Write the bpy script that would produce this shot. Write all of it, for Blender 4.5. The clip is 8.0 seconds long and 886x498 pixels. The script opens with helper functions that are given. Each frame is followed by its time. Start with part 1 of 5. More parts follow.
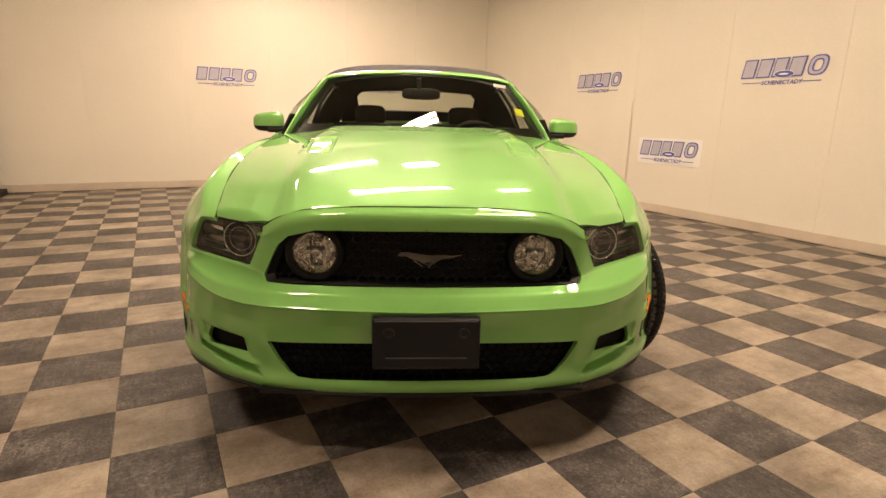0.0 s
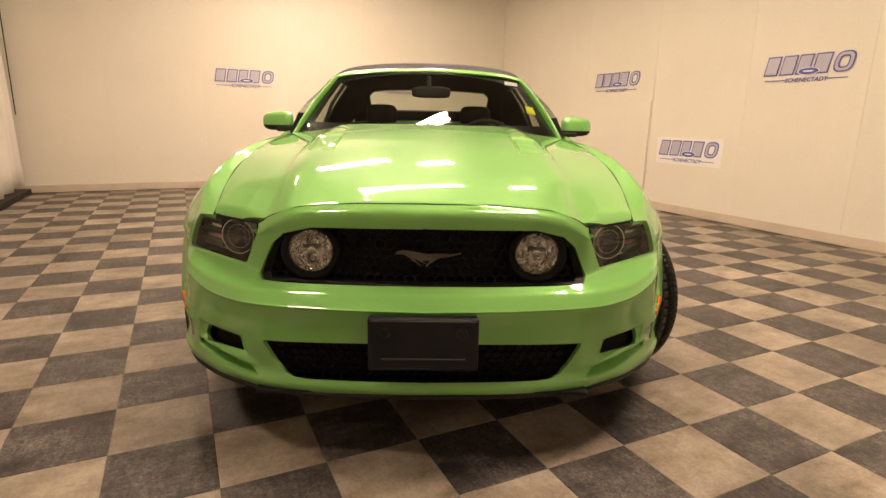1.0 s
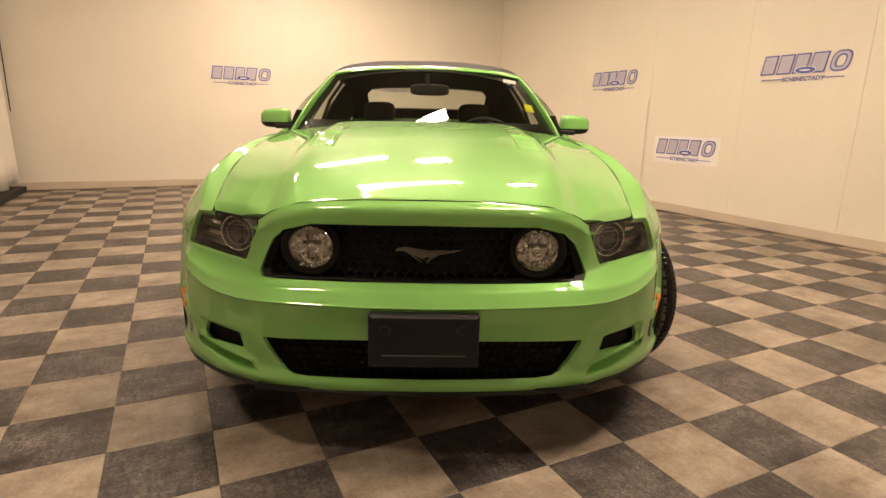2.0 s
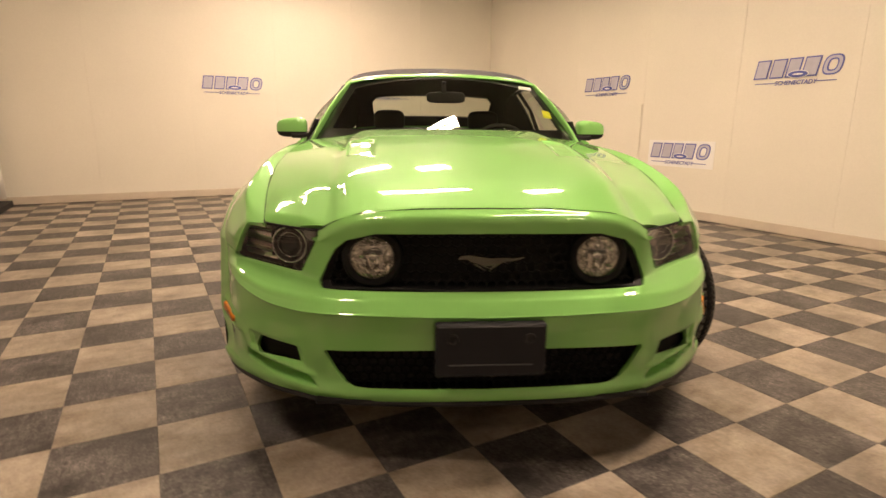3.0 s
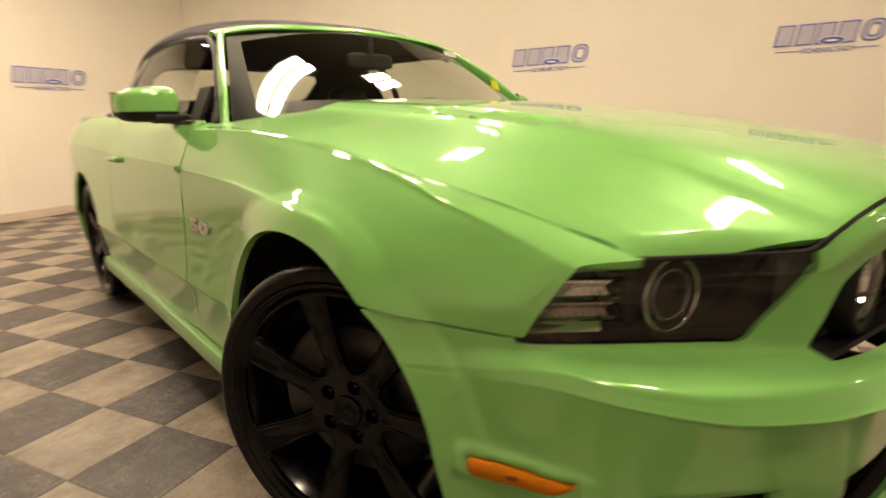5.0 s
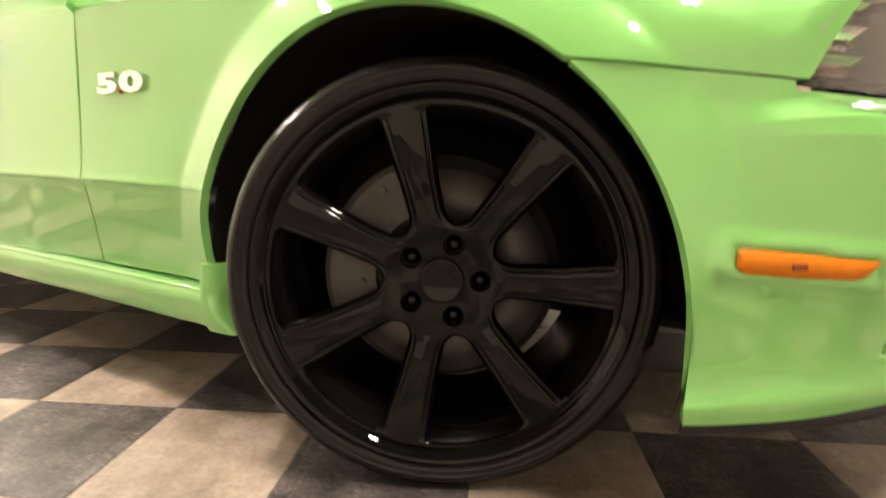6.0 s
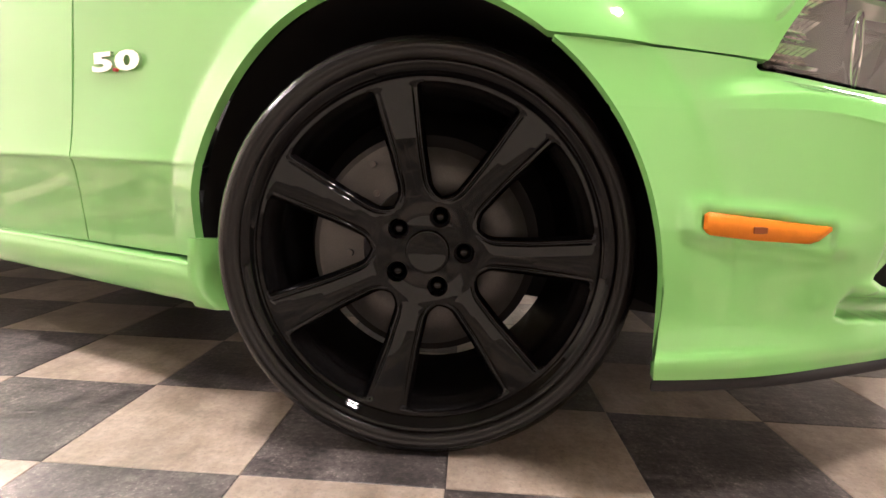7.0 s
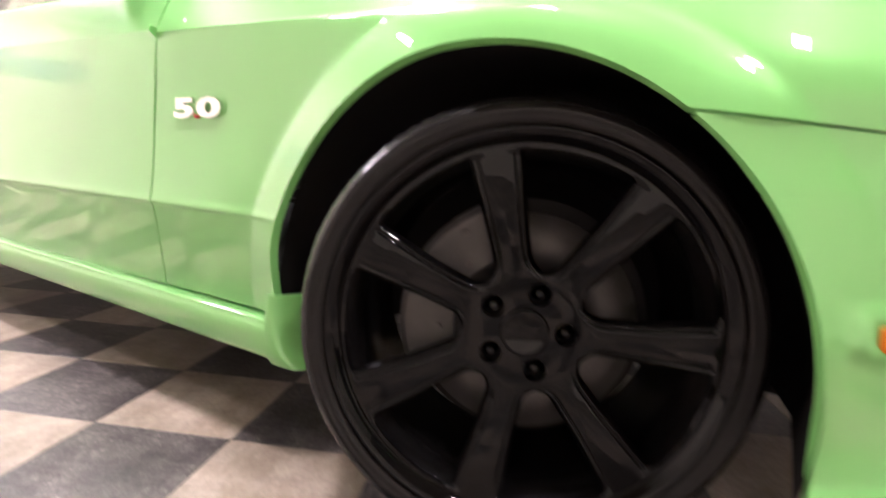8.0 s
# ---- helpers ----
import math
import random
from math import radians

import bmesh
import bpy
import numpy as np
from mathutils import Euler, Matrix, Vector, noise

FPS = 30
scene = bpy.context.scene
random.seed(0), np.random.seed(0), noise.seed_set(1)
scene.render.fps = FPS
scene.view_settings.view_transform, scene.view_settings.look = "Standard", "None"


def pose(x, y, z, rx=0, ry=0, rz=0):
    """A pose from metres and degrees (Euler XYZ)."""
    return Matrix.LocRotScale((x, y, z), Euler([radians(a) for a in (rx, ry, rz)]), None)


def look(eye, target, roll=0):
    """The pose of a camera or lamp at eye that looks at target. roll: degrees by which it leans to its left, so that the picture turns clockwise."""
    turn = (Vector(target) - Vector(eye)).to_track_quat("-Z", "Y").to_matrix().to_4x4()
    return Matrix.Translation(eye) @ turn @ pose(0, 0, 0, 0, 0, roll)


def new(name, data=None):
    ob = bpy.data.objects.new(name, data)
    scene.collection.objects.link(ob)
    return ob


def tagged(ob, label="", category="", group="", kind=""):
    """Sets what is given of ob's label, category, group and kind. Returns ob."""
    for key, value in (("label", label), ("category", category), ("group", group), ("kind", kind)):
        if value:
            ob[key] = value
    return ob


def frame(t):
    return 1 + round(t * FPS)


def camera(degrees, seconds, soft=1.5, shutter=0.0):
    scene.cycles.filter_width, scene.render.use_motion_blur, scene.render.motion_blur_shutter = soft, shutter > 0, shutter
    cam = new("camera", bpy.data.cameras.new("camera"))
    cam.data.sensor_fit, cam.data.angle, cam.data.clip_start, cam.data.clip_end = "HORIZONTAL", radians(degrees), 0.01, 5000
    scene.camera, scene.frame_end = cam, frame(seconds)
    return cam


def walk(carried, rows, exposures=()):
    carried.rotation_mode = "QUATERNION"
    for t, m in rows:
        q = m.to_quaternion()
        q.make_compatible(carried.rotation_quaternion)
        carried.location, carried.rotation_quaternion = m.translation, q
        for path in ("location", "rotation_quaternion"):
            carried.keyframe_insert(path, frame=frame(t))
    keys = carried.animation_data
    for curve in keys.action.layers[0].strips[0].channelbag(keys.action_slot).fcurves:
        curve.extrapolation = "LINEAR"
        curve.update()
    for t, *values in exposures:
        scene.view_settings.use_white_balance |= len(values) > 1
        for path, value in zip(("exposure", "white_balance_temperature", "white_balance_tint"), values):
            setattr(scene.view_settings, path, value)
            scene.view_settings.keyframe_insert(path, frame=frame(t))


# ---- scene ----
cam = camera(78.4, 8.0, shutter=0.5)
PATH = [
    (0, (0.203, -1.795, 1.048), (1.114, -0.076, 0.586), 1.4),
    (0.5, (0.243, -1.788, 1.032), (1.127, -0.053, 0.575), 1.5),
    (1, (0.276, -1.786, 1.029), (1.124, -0.034, 0.572), 1.2),
    (2.5, (0.241, -1.768, 1.021), (1.115, -0.03, 0.557), 1.3),
    (3, (0.06, -1.665, 1.022), (0.985, 0.054, 0.585), 0.6),
    (3.5, (-0.153, -1.295, 1.022), (0.94, 0.331, 0.622), -0.0),
    (4, (-0.369, -0.901, 1.024), (0.971, 0.532, 0.637), 0.1),
    (4.2, (-0.404, -0.733, 1.018), (1.015, 0.622, 0.627), -0.1),
    (5.3, (-0.435, 0.267, 0.835), (1.423, 0.857, 0.387), -1.4),
    (5.5, (-0.398, 0.41, 0.76), (1.506, 0.841, 0.324), -0.8),
    (6, (-0.382, 0.586, 0.525), (1.579, 0.756, 0.171), 0.6),
    (6.5, (-0.431, 0.595, 0.449), (1.547, 0.682, 0.163), 1.7),
    (7, (-0.432, 0.594, 0.45), (1.549, 0.684, 0.184), 2.4),
    (7.5, (-0.433, 0.614, 0.445), (1.547, 0.702, 0.174), 3.4),
    (8, (-0.344, 0.673, 0.555), (1.616, 0.953, 0.268), 2.9),
]
EXPOSURES = [(0.0, 0.05, 6500, 10), (4.2, 0.05, 6500, 10), (5.3, 0.22, 6150, 3), (6.0, 1.7, 5500, 8), (6.5, 1.95, 5080, 14), (7.5, 1.75, 5120, 12), (8.0, 1.75, 4850, 17)]
walk(cam, [(t, look(e, a, r)) for t, e, a, r in PATH], EXPOSURES)

# ---- world ----
world = bpy.data.worlds.new("world")
scene.world = world
world.use_nodes = True
world.node_tree.nodes["Background"].inputs[0].default_value = (1.0, 0.86, 0.68, 1)
world.node_tree.nodes["Background"].inputs[1].default_value = 0.02

TILE = 0.3048
# west and south walls are unseen; their distance is set for bounce light
WALL_E, WALL_N, WALL_W, WALL_S, CEIL = 5.65, 7.0, -3.6, -6.3, 3.52
LAMP_Z = 3.32
CURTAIN_X = -1.75
# ceiling fittings: centre x, y, length along x, length along y
TUBES = [(1.90, -0.75), (1.85, 2.2), (2.05, 4.95)]
# the fitting at y -4.5 is unseen, added as fill from the south
SHORTS = [(3.1, -0.75, 0.25), (3.2, 1.75, 0.25), (3.2, 4.5, 0.25), (0.3, 1.3, 0.20), (0.25, 4.4, 0.16), (-0.7, -0.7, 0.26), (1.9, -4.5, 0.20)]
LIGHT_POWER = 132.0
LIGHT_COLOUR = (1.0, 0.735, 0.535)


# ---- materials ----
def material(name, colour, rough=0.5, metal=0.0, coat=0.0, coat_ior=1.5, scale=0.0, vary=0.0, bump=0.0, fine=400.0, rand=0.0, trans=0.0, spec=0.5, ior=1.45):
    """Principled surface with two scales of colour variation and a fine bump."""
    m = bpy.data.materials.new(name)
    m.use_nodes = True
    nt = m.node_tree
    b = nt.nodes["Principled BSDF"]
    b.inputs["Base Color"].default_value = (*colour, 1)
    b.inputs["Roughness"].default_value = rough
    b.inputs["Metallic"].default_value = metal
    b.inputs["Coat Weight"].default_value = coat
    b.inputs["Coat Roughness"].default_value = 0.03
    b.inputs["Coat IOR"].default_value = coat_ior
    b.inputs["Transmission Weight"].default_value = trans
    b.inputs["Specular IOR Level"].default_value = spec
    b.inputs["IOR"].default_value = ior
    if vary or rand or bump:
        geo = nt.nodes.new("ShaderNodeTexCoord")
        big = nt.nodes.new("ShaderNodeTexNoise")
        big.inputs["Scale"].default_value = scale or 3.0
        big.inputs["Detail"].default_value = 6
        nt.links.new(geo.outputs["Object"], big.inputs["Vector"])
        small = nt.nodes.new("ShaderNodeTexNoise")
        small.inputs["Scale"].default_value = fine
        small.inputs["Detail"].default_value = 3
        nt.links.new(geo.outputs["Object"], small.inputs["Vector"])
        add = nt.nodes.new("ShaderNodeMath")
        add.operation = "MULTIPLY_ADD"
        add.inputs[1].default_value = 0.6
        nt.links.new(small.outputs["Fac"], add.inputs[0])
        nt.links.new(big.outputs["Fac"], add.inputs[2])
        last = add
        if rand:
            info = nt.nodes.new("ShaderNodeObjectInfo")
            more = nt.nodes.new("ShaderNodeMath")
            more.operation = "MULTIPLY_ADD"
            more.inputs[1].default_value = rand
            nt.links.new(info.outputs["Random"], more.inputs[0])
            nt.links.new(add.outputs[0], more.inputs[2])
            last = more
        ramp = nt.nodes.new("ShaderNodeMapRange")
        ramp.inputs["From Min"].default_value = 0.45
        ramp.inputs["From Max"].default_value = 1.15 + rand
        ramp.inputs["To Min"].default_value = 1 - vary
        ramp.inputs["To Max"].default_value = 1 + vary
        nt.links.new(last.outputs[0], ramp.inputs["Value"])
        mul = nt.nodes.new("ShaderNodeVectorMath")
        mul.operation = "SCALE"
        mul.inputs[0].default_value = colour
        nt.links.new(ramp.outputs[0], mul.inputs["Scale"])
        nt.links.new(mul.outputs[0], b.inputs["Base Color"])
        if bump:
            bp = nt.nodes.new("ShaderNodeBump")
            bp.inputs["Strength"].default_value = bump
            bp.inputs["Distance"].default_value = 0.002
            nt.links.new(add.outputs[0], bp.inputs["Height"])
            nt.links.new(bp.outputs[0], b.inputs["Normal"])
    return m


def glowing(name, colour, power):
    m = bpy.data.materials.new(name)
    m.use_nodes = True
    nt = m.node_tree
    nt.nodes.remove(nt.nodes["Principled BSDF"])
    e = nt.nodes.new("ShaderNodeEmission")
    e.inputs[0].default_value = (*colour, 1)
    e.inputs[1].default_value = power
    nt.links.new(e.outputs[0], nt.nodes["Material Output"].inputs[0])
    return m


PAINT = material("green_paint", (0.236, 0.552, 0.145), rough=0.42, metal=0.12, spec=0.10, coat=1.0, coat_ior=1.68, scale=2.0, vary=0.05, fine=1500)
BLACK = material("black_plastic", (0.018, 0.0175, 0.018), spec=0.3, rough=0.55, vary=0.2, bump=0.1)
GRILLE_BACK = material("grille_backing", (0.034, 0.032, 0.031), rough=0.8, spec=0.15)
GRILLE = material("grille_plastic", (0.012, 0.0118, 0.012), rough=0.5, spec=0.15)
FRIT = material("black_enamel", (0.004, 0.004, 0.0042), rough=0.35, spec=0.1)
MESH = material("intake_mesh", (0.009, 0.0088, 0.009), rough=0.7, spec=0.08)
LINER = material("arch_liner", (0.012, 0.0115, 0.011), rough=0.9, spec=0.1, vary=0.2, scale=9)
DARK = material("dark_lining", (0.022, 0.021, 0.0205), rough=0.9, spec=0.1)
PLATE = material("plate_plastic", (0.0105, 0.011, 0.0142), rough=0.5, spec=0.35, vary=0.25, bump=0.15, scale=12)
PLATE_LINE = material("plate_line", (0.07, 0.07, 0.075), rough=0.5, vary=0.2, scale=20)
RUBBER = material("tyre_rubber", (0.010, 0.0095, 0.009), spec=0.27, rough=0.20, vary=0.3, bump=0.15, scale=14)
GLOSS = material("gloss_black", (0.0030, 0.0029, 0.0029), rough=0.03, spec=0.27, coat=0.0, vary=0.2, scale=8)
BARREL = material("barrel_black", (0.004, 0.0039, 0.0039), rough=0.17, spec=0.55, vary=0.2, scale=8)
STEEL = material("brake_steel", (0.11, 0.104, 0.098), rough=0.62, metal=1.0, vary=0.25, scale=20)
CALIPER = material("caliper_grey", (0.065, 0.062, 0.058), rough=0.55, metal=0.3, vary=0.3, scale=25)
CHROME = material("chrome", (0.82, 0.80, 0.77), rough=0.09, metal=1.0)
REFLECTOR = material("lamp_reflector", (0.90, 0.88, 0.84), rough=0.07, metal=1.0)
BOWL = material("lamp_bowl", (0.96, 0.95, 0.92), rough=0.04, metal=1.0)
SMOKED = material("smoked_chrome", (0.60, 0.54, 0.49), rough=0.07, metal=1.0)
EMBLEM = material("dull_chrome", (0.21, 0.21, 0.195), rough=0.10, metal=1.0)
SILVER = material("satin_silver", (0.75, 0.74, 0.72), rough=0.25, metal=1.0)
AMBER = material("amber_plastic", (0.60, 0.19, 0.002), rough=0.35, spec=0.2, coat=0.08, vary=0.12, scale=60, fine=900)
AMBER_DARK = material("amber_bulb", (0.20, 0.05, 0.005), rough=0.4)
FABRIC = material("roof_fabric", (0.030, 0.029, 0.037), rough=0.85, vary=0.25, bump=0.5, scale=6, fine=900)
SEAT = material("seat_leather", (0.010, 0.0095, 0.0095), rough=0.5, vary=0.2, bump=0.2)
TRIM = material("cabin_trim", (0.010, 0.0095, 0.009), rough=0.7, vary=0.2, bump=0.2)
PAPER = material("white_paper", (0.8, 0.8, 0.78), rough=0.7, vary=0.04, scale=30)
YELLOW = material("yellow_paper", (0.75, 0.80, 0.05), rough=0.7, vary=0.04, scale=30)
WALL = material("wall_board", (0.80, 0.76, 0.66), rough=0.45, vary=0.05, bump=0.06, scale=0.9, fine=60)
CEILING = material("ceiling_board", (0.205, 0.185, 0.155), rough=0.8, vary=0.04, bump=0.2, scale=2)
BASE = material("baseboard_vinyl", (0.60, 0.52, 0.42), rough=0.5, vary=0.12, scale=4)
CLOTH = material("curtain_cloth", (0.80, 0.76, 0.70), rough=0.8, vary=0.05, scale=2)
SIGN_BLUE = material("sign_blue", (0.10, 0.12, 0.42), rough=0.5, vary=0.1, scale=20)
SIGN_GREY = material("sign_lilac", (0.50, 0.49, 0.58), rough=0.5, vary=0.08, scale=20)
SIGN_WHITE = material("sign_board", (0.88, 0.87, 0.85), rough=0.4, vary=0.03, scale=10)
METAL_WHITE = material("white_enamel", (0.8, 0.78, 0.74), rough=0.4, vary=0.05)
DIFFUSER = glowing("lamp_diffuser", LIGHT_COLOUR, LIGHT_POWER)


def glass(name, tint, rough=0.0, base=0.045, steep=5.0):
    """Thin glass: clear straight through with a mirror sheen."""
    m = bpy.data.materials.new(name)
    m.use_nodes = True
    nt = m.node_tree
    nt.nodes.remove(nt.nodes["Principled BSDF"])
    clear = nt.nodes.new("ShaderNodeBsdfTransparent")
    clear.inputs[0].default_value = (*tint, 1)
    shine = nt.nodes.new("ShaderNodeBsdfGlossy")
    shine.inputs["Roughness"].default_value = rough
    edge = nt.nodes.new("ShaderNodeLayerWeight")
    edge.inputs[0].default_value = 0.5
    power = nt.nodes.new("ShaderNodeMath")
    power.operation = "POWER"
    power.inputs[1].default_value = steep
    nt.links.new(edge.outputs["Facing"], power.inputs[0])
    fres = nt.nodes.new("ShaderNodeMath")
    fres.operation = "MULTIPLY_ADD"
    fres.inputs[1].default_value = 0.85
    fres.inputs[2].default_value = base
    nt.links.new(power.outputs[0], fres.inputs[0])
    mix = nt.nodes.new("ShaderNodeMixShader")
    nt.links.new(fres.outputs[0], mix.inputs[0])
    nt.links.new(clear.outputs[0], mix.inputs[1])
    nt.links.new(shine.outputs[0], mix.inputs[2])
    nt.links.new(mix.outputs[0], nt.nodes["Material Output"].inputs[0])
    return m


GLASS = glass("window_glass", (0.80, 0.83, 0.78))
LENS = glass("lamp_lens", (0.92, 0.92, 0.92), 0.0, 0.08, 3.2)


def tile_material(name, dark):
    """Printed stone-look vinyl: mottled, scuffed, each tile a little different."""
    m = bpy.data.materials.new(name)
    m.use_nodes = True
    nt = m.node_tree
    b = nt.nodes["Principled BSDF"]
    tc = nt.nodes.new("ShaderNodeTexCoord")
    info = nt.nodes.new("ShaderNodeObjectInfo")
    isle = nt.nodes.new("ShaderNodeNewGeometry")
    both = nt.nodes.new("ShaderNodeMath")
    both.operation = "ADD"
    nt.links.new(info.outputs["Random"], both.inputs[0])
    nt.links.new(isle.outputs["Random Per Island"], both.inputs[1])
    one = nt.nodes.new("ShaderNodeMath")
    one.operation = "FRACT"
    nt.links.new(both.outputs[0], one.inputs[0])
    shift = nt.nodes.new("ShaderNodeVectorMath")
    shift.operation = "MULTIPLY_ADD"
    nt.links.new(one.outputs[0], shift.inputs[0])
    shift.inputs[1].default_value = (37, 53, 11)
    nt.links.new(tc.outputs["Object"], shift.inputs[2])
    stretch = nt.nodes.new("ShaderNodeMapping")
    stretch.inputs["Scale"].default_value = (1.0, 1.7, 1.0)
    nt.links.new(shift.outputs[0], stretch.inputs["Vector"])
    big = nt.nodes.new("ShaderNodeTexNoise")
    big.inputs["Scale"].default_value = 7.0
    big.inputs["Detail"].default_value = 7
    big.inputs["Roughness"].default_value = 0.65
    nt.links.new(stretch.outputs[0], big.inputs["Vector"])
    fine = nt.nodes.new("ShaderNodeTexNoise")
    fine.inputs["Scale"].default_value = 90.0
    fine.inputs["Detail"].default_value = 4
    nt.links.new(shift.outputs[0], fine.inputs["Vector"])
    ramp = nt.nodes.new("ShaderNodeValToRGB")
    r = ramp.color_ramp
    if dark:
        r.elements[0].position, r.elements[0].color = 0.34, (0.022, 0.019, 0.018, 1)
        r.elements[1].position, r.elements[1].color = 0.70, (0.125, 0.112, 0.105, 1)
    else:
        r.elements[0].position, r.elements[0].color = 0.30, (0.17, 0.135, 0.10, 1)
        r.elements[1].position, r.elements[1].color = 0.60, (0.36, 0.31, 0.25, 1)
        dirt = r.elements.new(0.42)
        dirt.color = (0.27, 0.225, 0.17, 1)
    nt.links.new(big.outputs["Fac"], ramp.inputs[0])
    mix = nt.nodes.new("ShaderNodeMath")
    mix.operation = "MULTIPLY_ADD"
    mix.inputs[1].default_value = 4.8 if dark else 1.2
    mix.inputs[2].default_value = -1.50 if dark else 0.29
    # drawn-out streaks of the print
    grain = nt.nodes.new("ShaderNodeMapping")
    grain.inputs["Scale"].default_value = (60.0, 14.0, 1.0) if dark else (30.0, 12.0, 1.0)
    nt.links.new(shift.outputs[0], grain.inputs["Vector"])
    streak = nt.nodes.new("ShaderNodeTexNoise")
    streak.inputs["Scale"].default_value = 1.0
    streak.inputs["Detail"].default_value = 5
    streak.inputs["Roughness"].default_value = 0.7
    nt.links.new(grain.outputs[0], streak.inputs["Vector"])
    half = nt.nodes.new("ShaderNodeMath")
    half.operation = "ADD"
    nt.links.new(streak.outputs["Fac"], half.inputs[0])
    nt.links.new(fine.outputs["Fac"], half.inputs[1])
    mean = nt.nodes.new("ShaderNodeMath")
    mean.operation = "MULTIPLY"
    mean.inputs[1].default_value = 0.5
    nt.links.new(half.outputs[0], mean.inputs[0])
    nt.links.new(mean.outputs[0], mix.inputs[0])
    own = nt.nodes.new("ShaderNodeMath")
    own.operation = "MULTIPLY_ADD"
    own.inputs[1].default_value = 0.22
    nt.links.new(one.outputs[0], own.inputs[0])
    nt.links.new(mix.outputs[0], own.inputs[2])
    scale = nt.nodes.new("ShaderNodeVectorMath")
    scale.operation = "SCALE"
    nt.links.new(ramp.outputs[0], scale.inputs[0])
    nt.links.new(own.outputs[0], scale.inputs["Scale"])
    # ground-in specks and wide worn patches that run on from tile to tile
    speck = nt.nodes.new("ShaderNodeTexNoise")
    speck.inputs["Scale"].default_value = 210.0
    speck.inputs["Detail"].default_value = 2
    nt.links.new(shift.outputs[0], speck.inputs["Vector"])
    cut = nt.nodes.new("ShaderNodeMapRange")
    cut.inputs["From Min"].default_value, cut.inputs["From Max"].default_value = 0.60, 0.68
    cut.inputs["To Min"].default_value, cut.inputs["To Max"].default_value = 1.0, (0.5 if dark else 0.8)
    nt.links.new(speck.outputs["Fac"], cut.inputs["Value"])
    patch = nt.nodes.new("ShaderNodeTexNoise")
    patch.inputs["Scale"].default_value = 2.3
    patch.inputs["Detail"].default_value = 5
    nt.links.new(isle.outputs["Position"], patch.inputs["Vector"])
    worn = nt.nodes.new("ShaderNodeMapRange")
    worn.inputs["From Min"].default_value, worn.inputs["From Max"].default_value = 0.36, 0.60
    worn.inputs["To Min"].default_value, worn.inputs["To Max"].default_value = 0.66, 1.08
    nt.links.new(patch.outputs["Fac"], worn.inputs["Value"])
    chip = nt.nodes.new("ShaderNodeMapRange")
    chip.inputs["From Min"].default_value, chip.inputs["From Max"].default_value = 0.33, 0.40
    chip.inputs["To Min"].default_value, chip.inputs["To Max"].default_value = (2.1 if dark else 1.10), 1.0
    nt.links.new(speck.outputs["Fac"], chip.inputs["Value"])
    grit = nt.nodes.new("ShaderNodeMath")
    grit.operation = "MULTIPLY"
    nt.links.new(cut.outputs[0], grit.inputs[0])
    nt.links.new(chip.outputs[0], grit.inputs[1])
    wear = nt.nodes.new("ShaderNodeMath")
    wear.operation = "MULTIPLY"
    nt.links.new(grit.outputs[0], wear.inputs[0])
    nt.links.new(worn.outputs[0], wear.inputs[1])
    final = nt.nodes.new("ShaderNodeVectorMath")
    final.operation = "SCALE"
    nt.links.new(scale.outputs[0], final.inputs[0])
    nt.links.new(wear.outputs[0], final.inputs["Scale"])
    nt.links.new(final.outputs[0], b.inputs["Base Color"])
    rough = nt.nodes.new("ShaderNodeMapRange")
    rough.inputs["To Min"].default_value = 0.30
    rough.inputs["To Max"].default_value = 0.62
    nt.links.new(big.outputs["Fac"], rough.inputs["Value"])
    nt.links.new(rough.outputs[0], b.inputs["Roughness"])
    bp = nt.nodes.new("ShaderNodeBump")
    bp.inputs["Strength"].default_value = 0.25
    bp.inputs["Distance"].default_value = 0.0015
    nt.links.new(mix.outputs[0], bp.inputs["Height"])
    nt.links.new(bp.outputs[0], b.inputs["Normal"])
    return m


TILE_DARK = tile_material("tile_charcoal", True)
TILE_LIGHT = tile_material("tile_beige", False)


# ---- mesh helpers ----
def part(name, me, mat, parent=None, label="", smooth=False):
    """One mesh object; me is a Mesh or a BMesh."""
    if isinstance(me, bmesh.types.BMesh):
        bm, me = me, bpy.data.meshes.new(name)
        bmesh.ops.recalc_face_normals(bm, faces=bm.faces)
        bm.to_mesh(me)
        bm.free()
    if not me.materials:
        me.materials.append(mat)
    if smooth:
        me.polygons.foreach_set("use_smooth", [True] * len(me.polygons))
    ob = new(name, me)
    if parent:
        ob.parent = parent
    if label:
        tagged(ob, label)
    return ob


def raw(name, verts, faces):
    me = bpy.data.meshes.new(name)
    me.from_pydata([tuple(v) for v in verts], [], faces)
    me.validate()
    return me


def box_bm(x0, x1, y0, y1, z0, z1, bevel=0.0, segments=2, bm=None):
    bm2 = bmesh.new()
    bmesh.ops.create_cube(bm2, size=1)
    for v in bm2.verts:
        v.co = Vector(((x0 + x1) / 2 + v.co.x * (x1 - x0), (y0 + y1) / 2 + v.co.y * (y1 - y0), (z0 + z1) / 2 + v.co.z * (z1 - z0)))
    if bevel:
        bmesh.ops.bevel(bm2, geom=list(bm2.edges), offset=bevel, segments=segments, affect="EDGES", profile=0.5)
    if bm is None:
        return bm2
    me = bpy.data.meshes.new("tmp")
    bm2.to_mesh(me)
    bm2.free()
    bm.from_mesh(me)
    bpy.data.meshes.remove(me)
    return bm


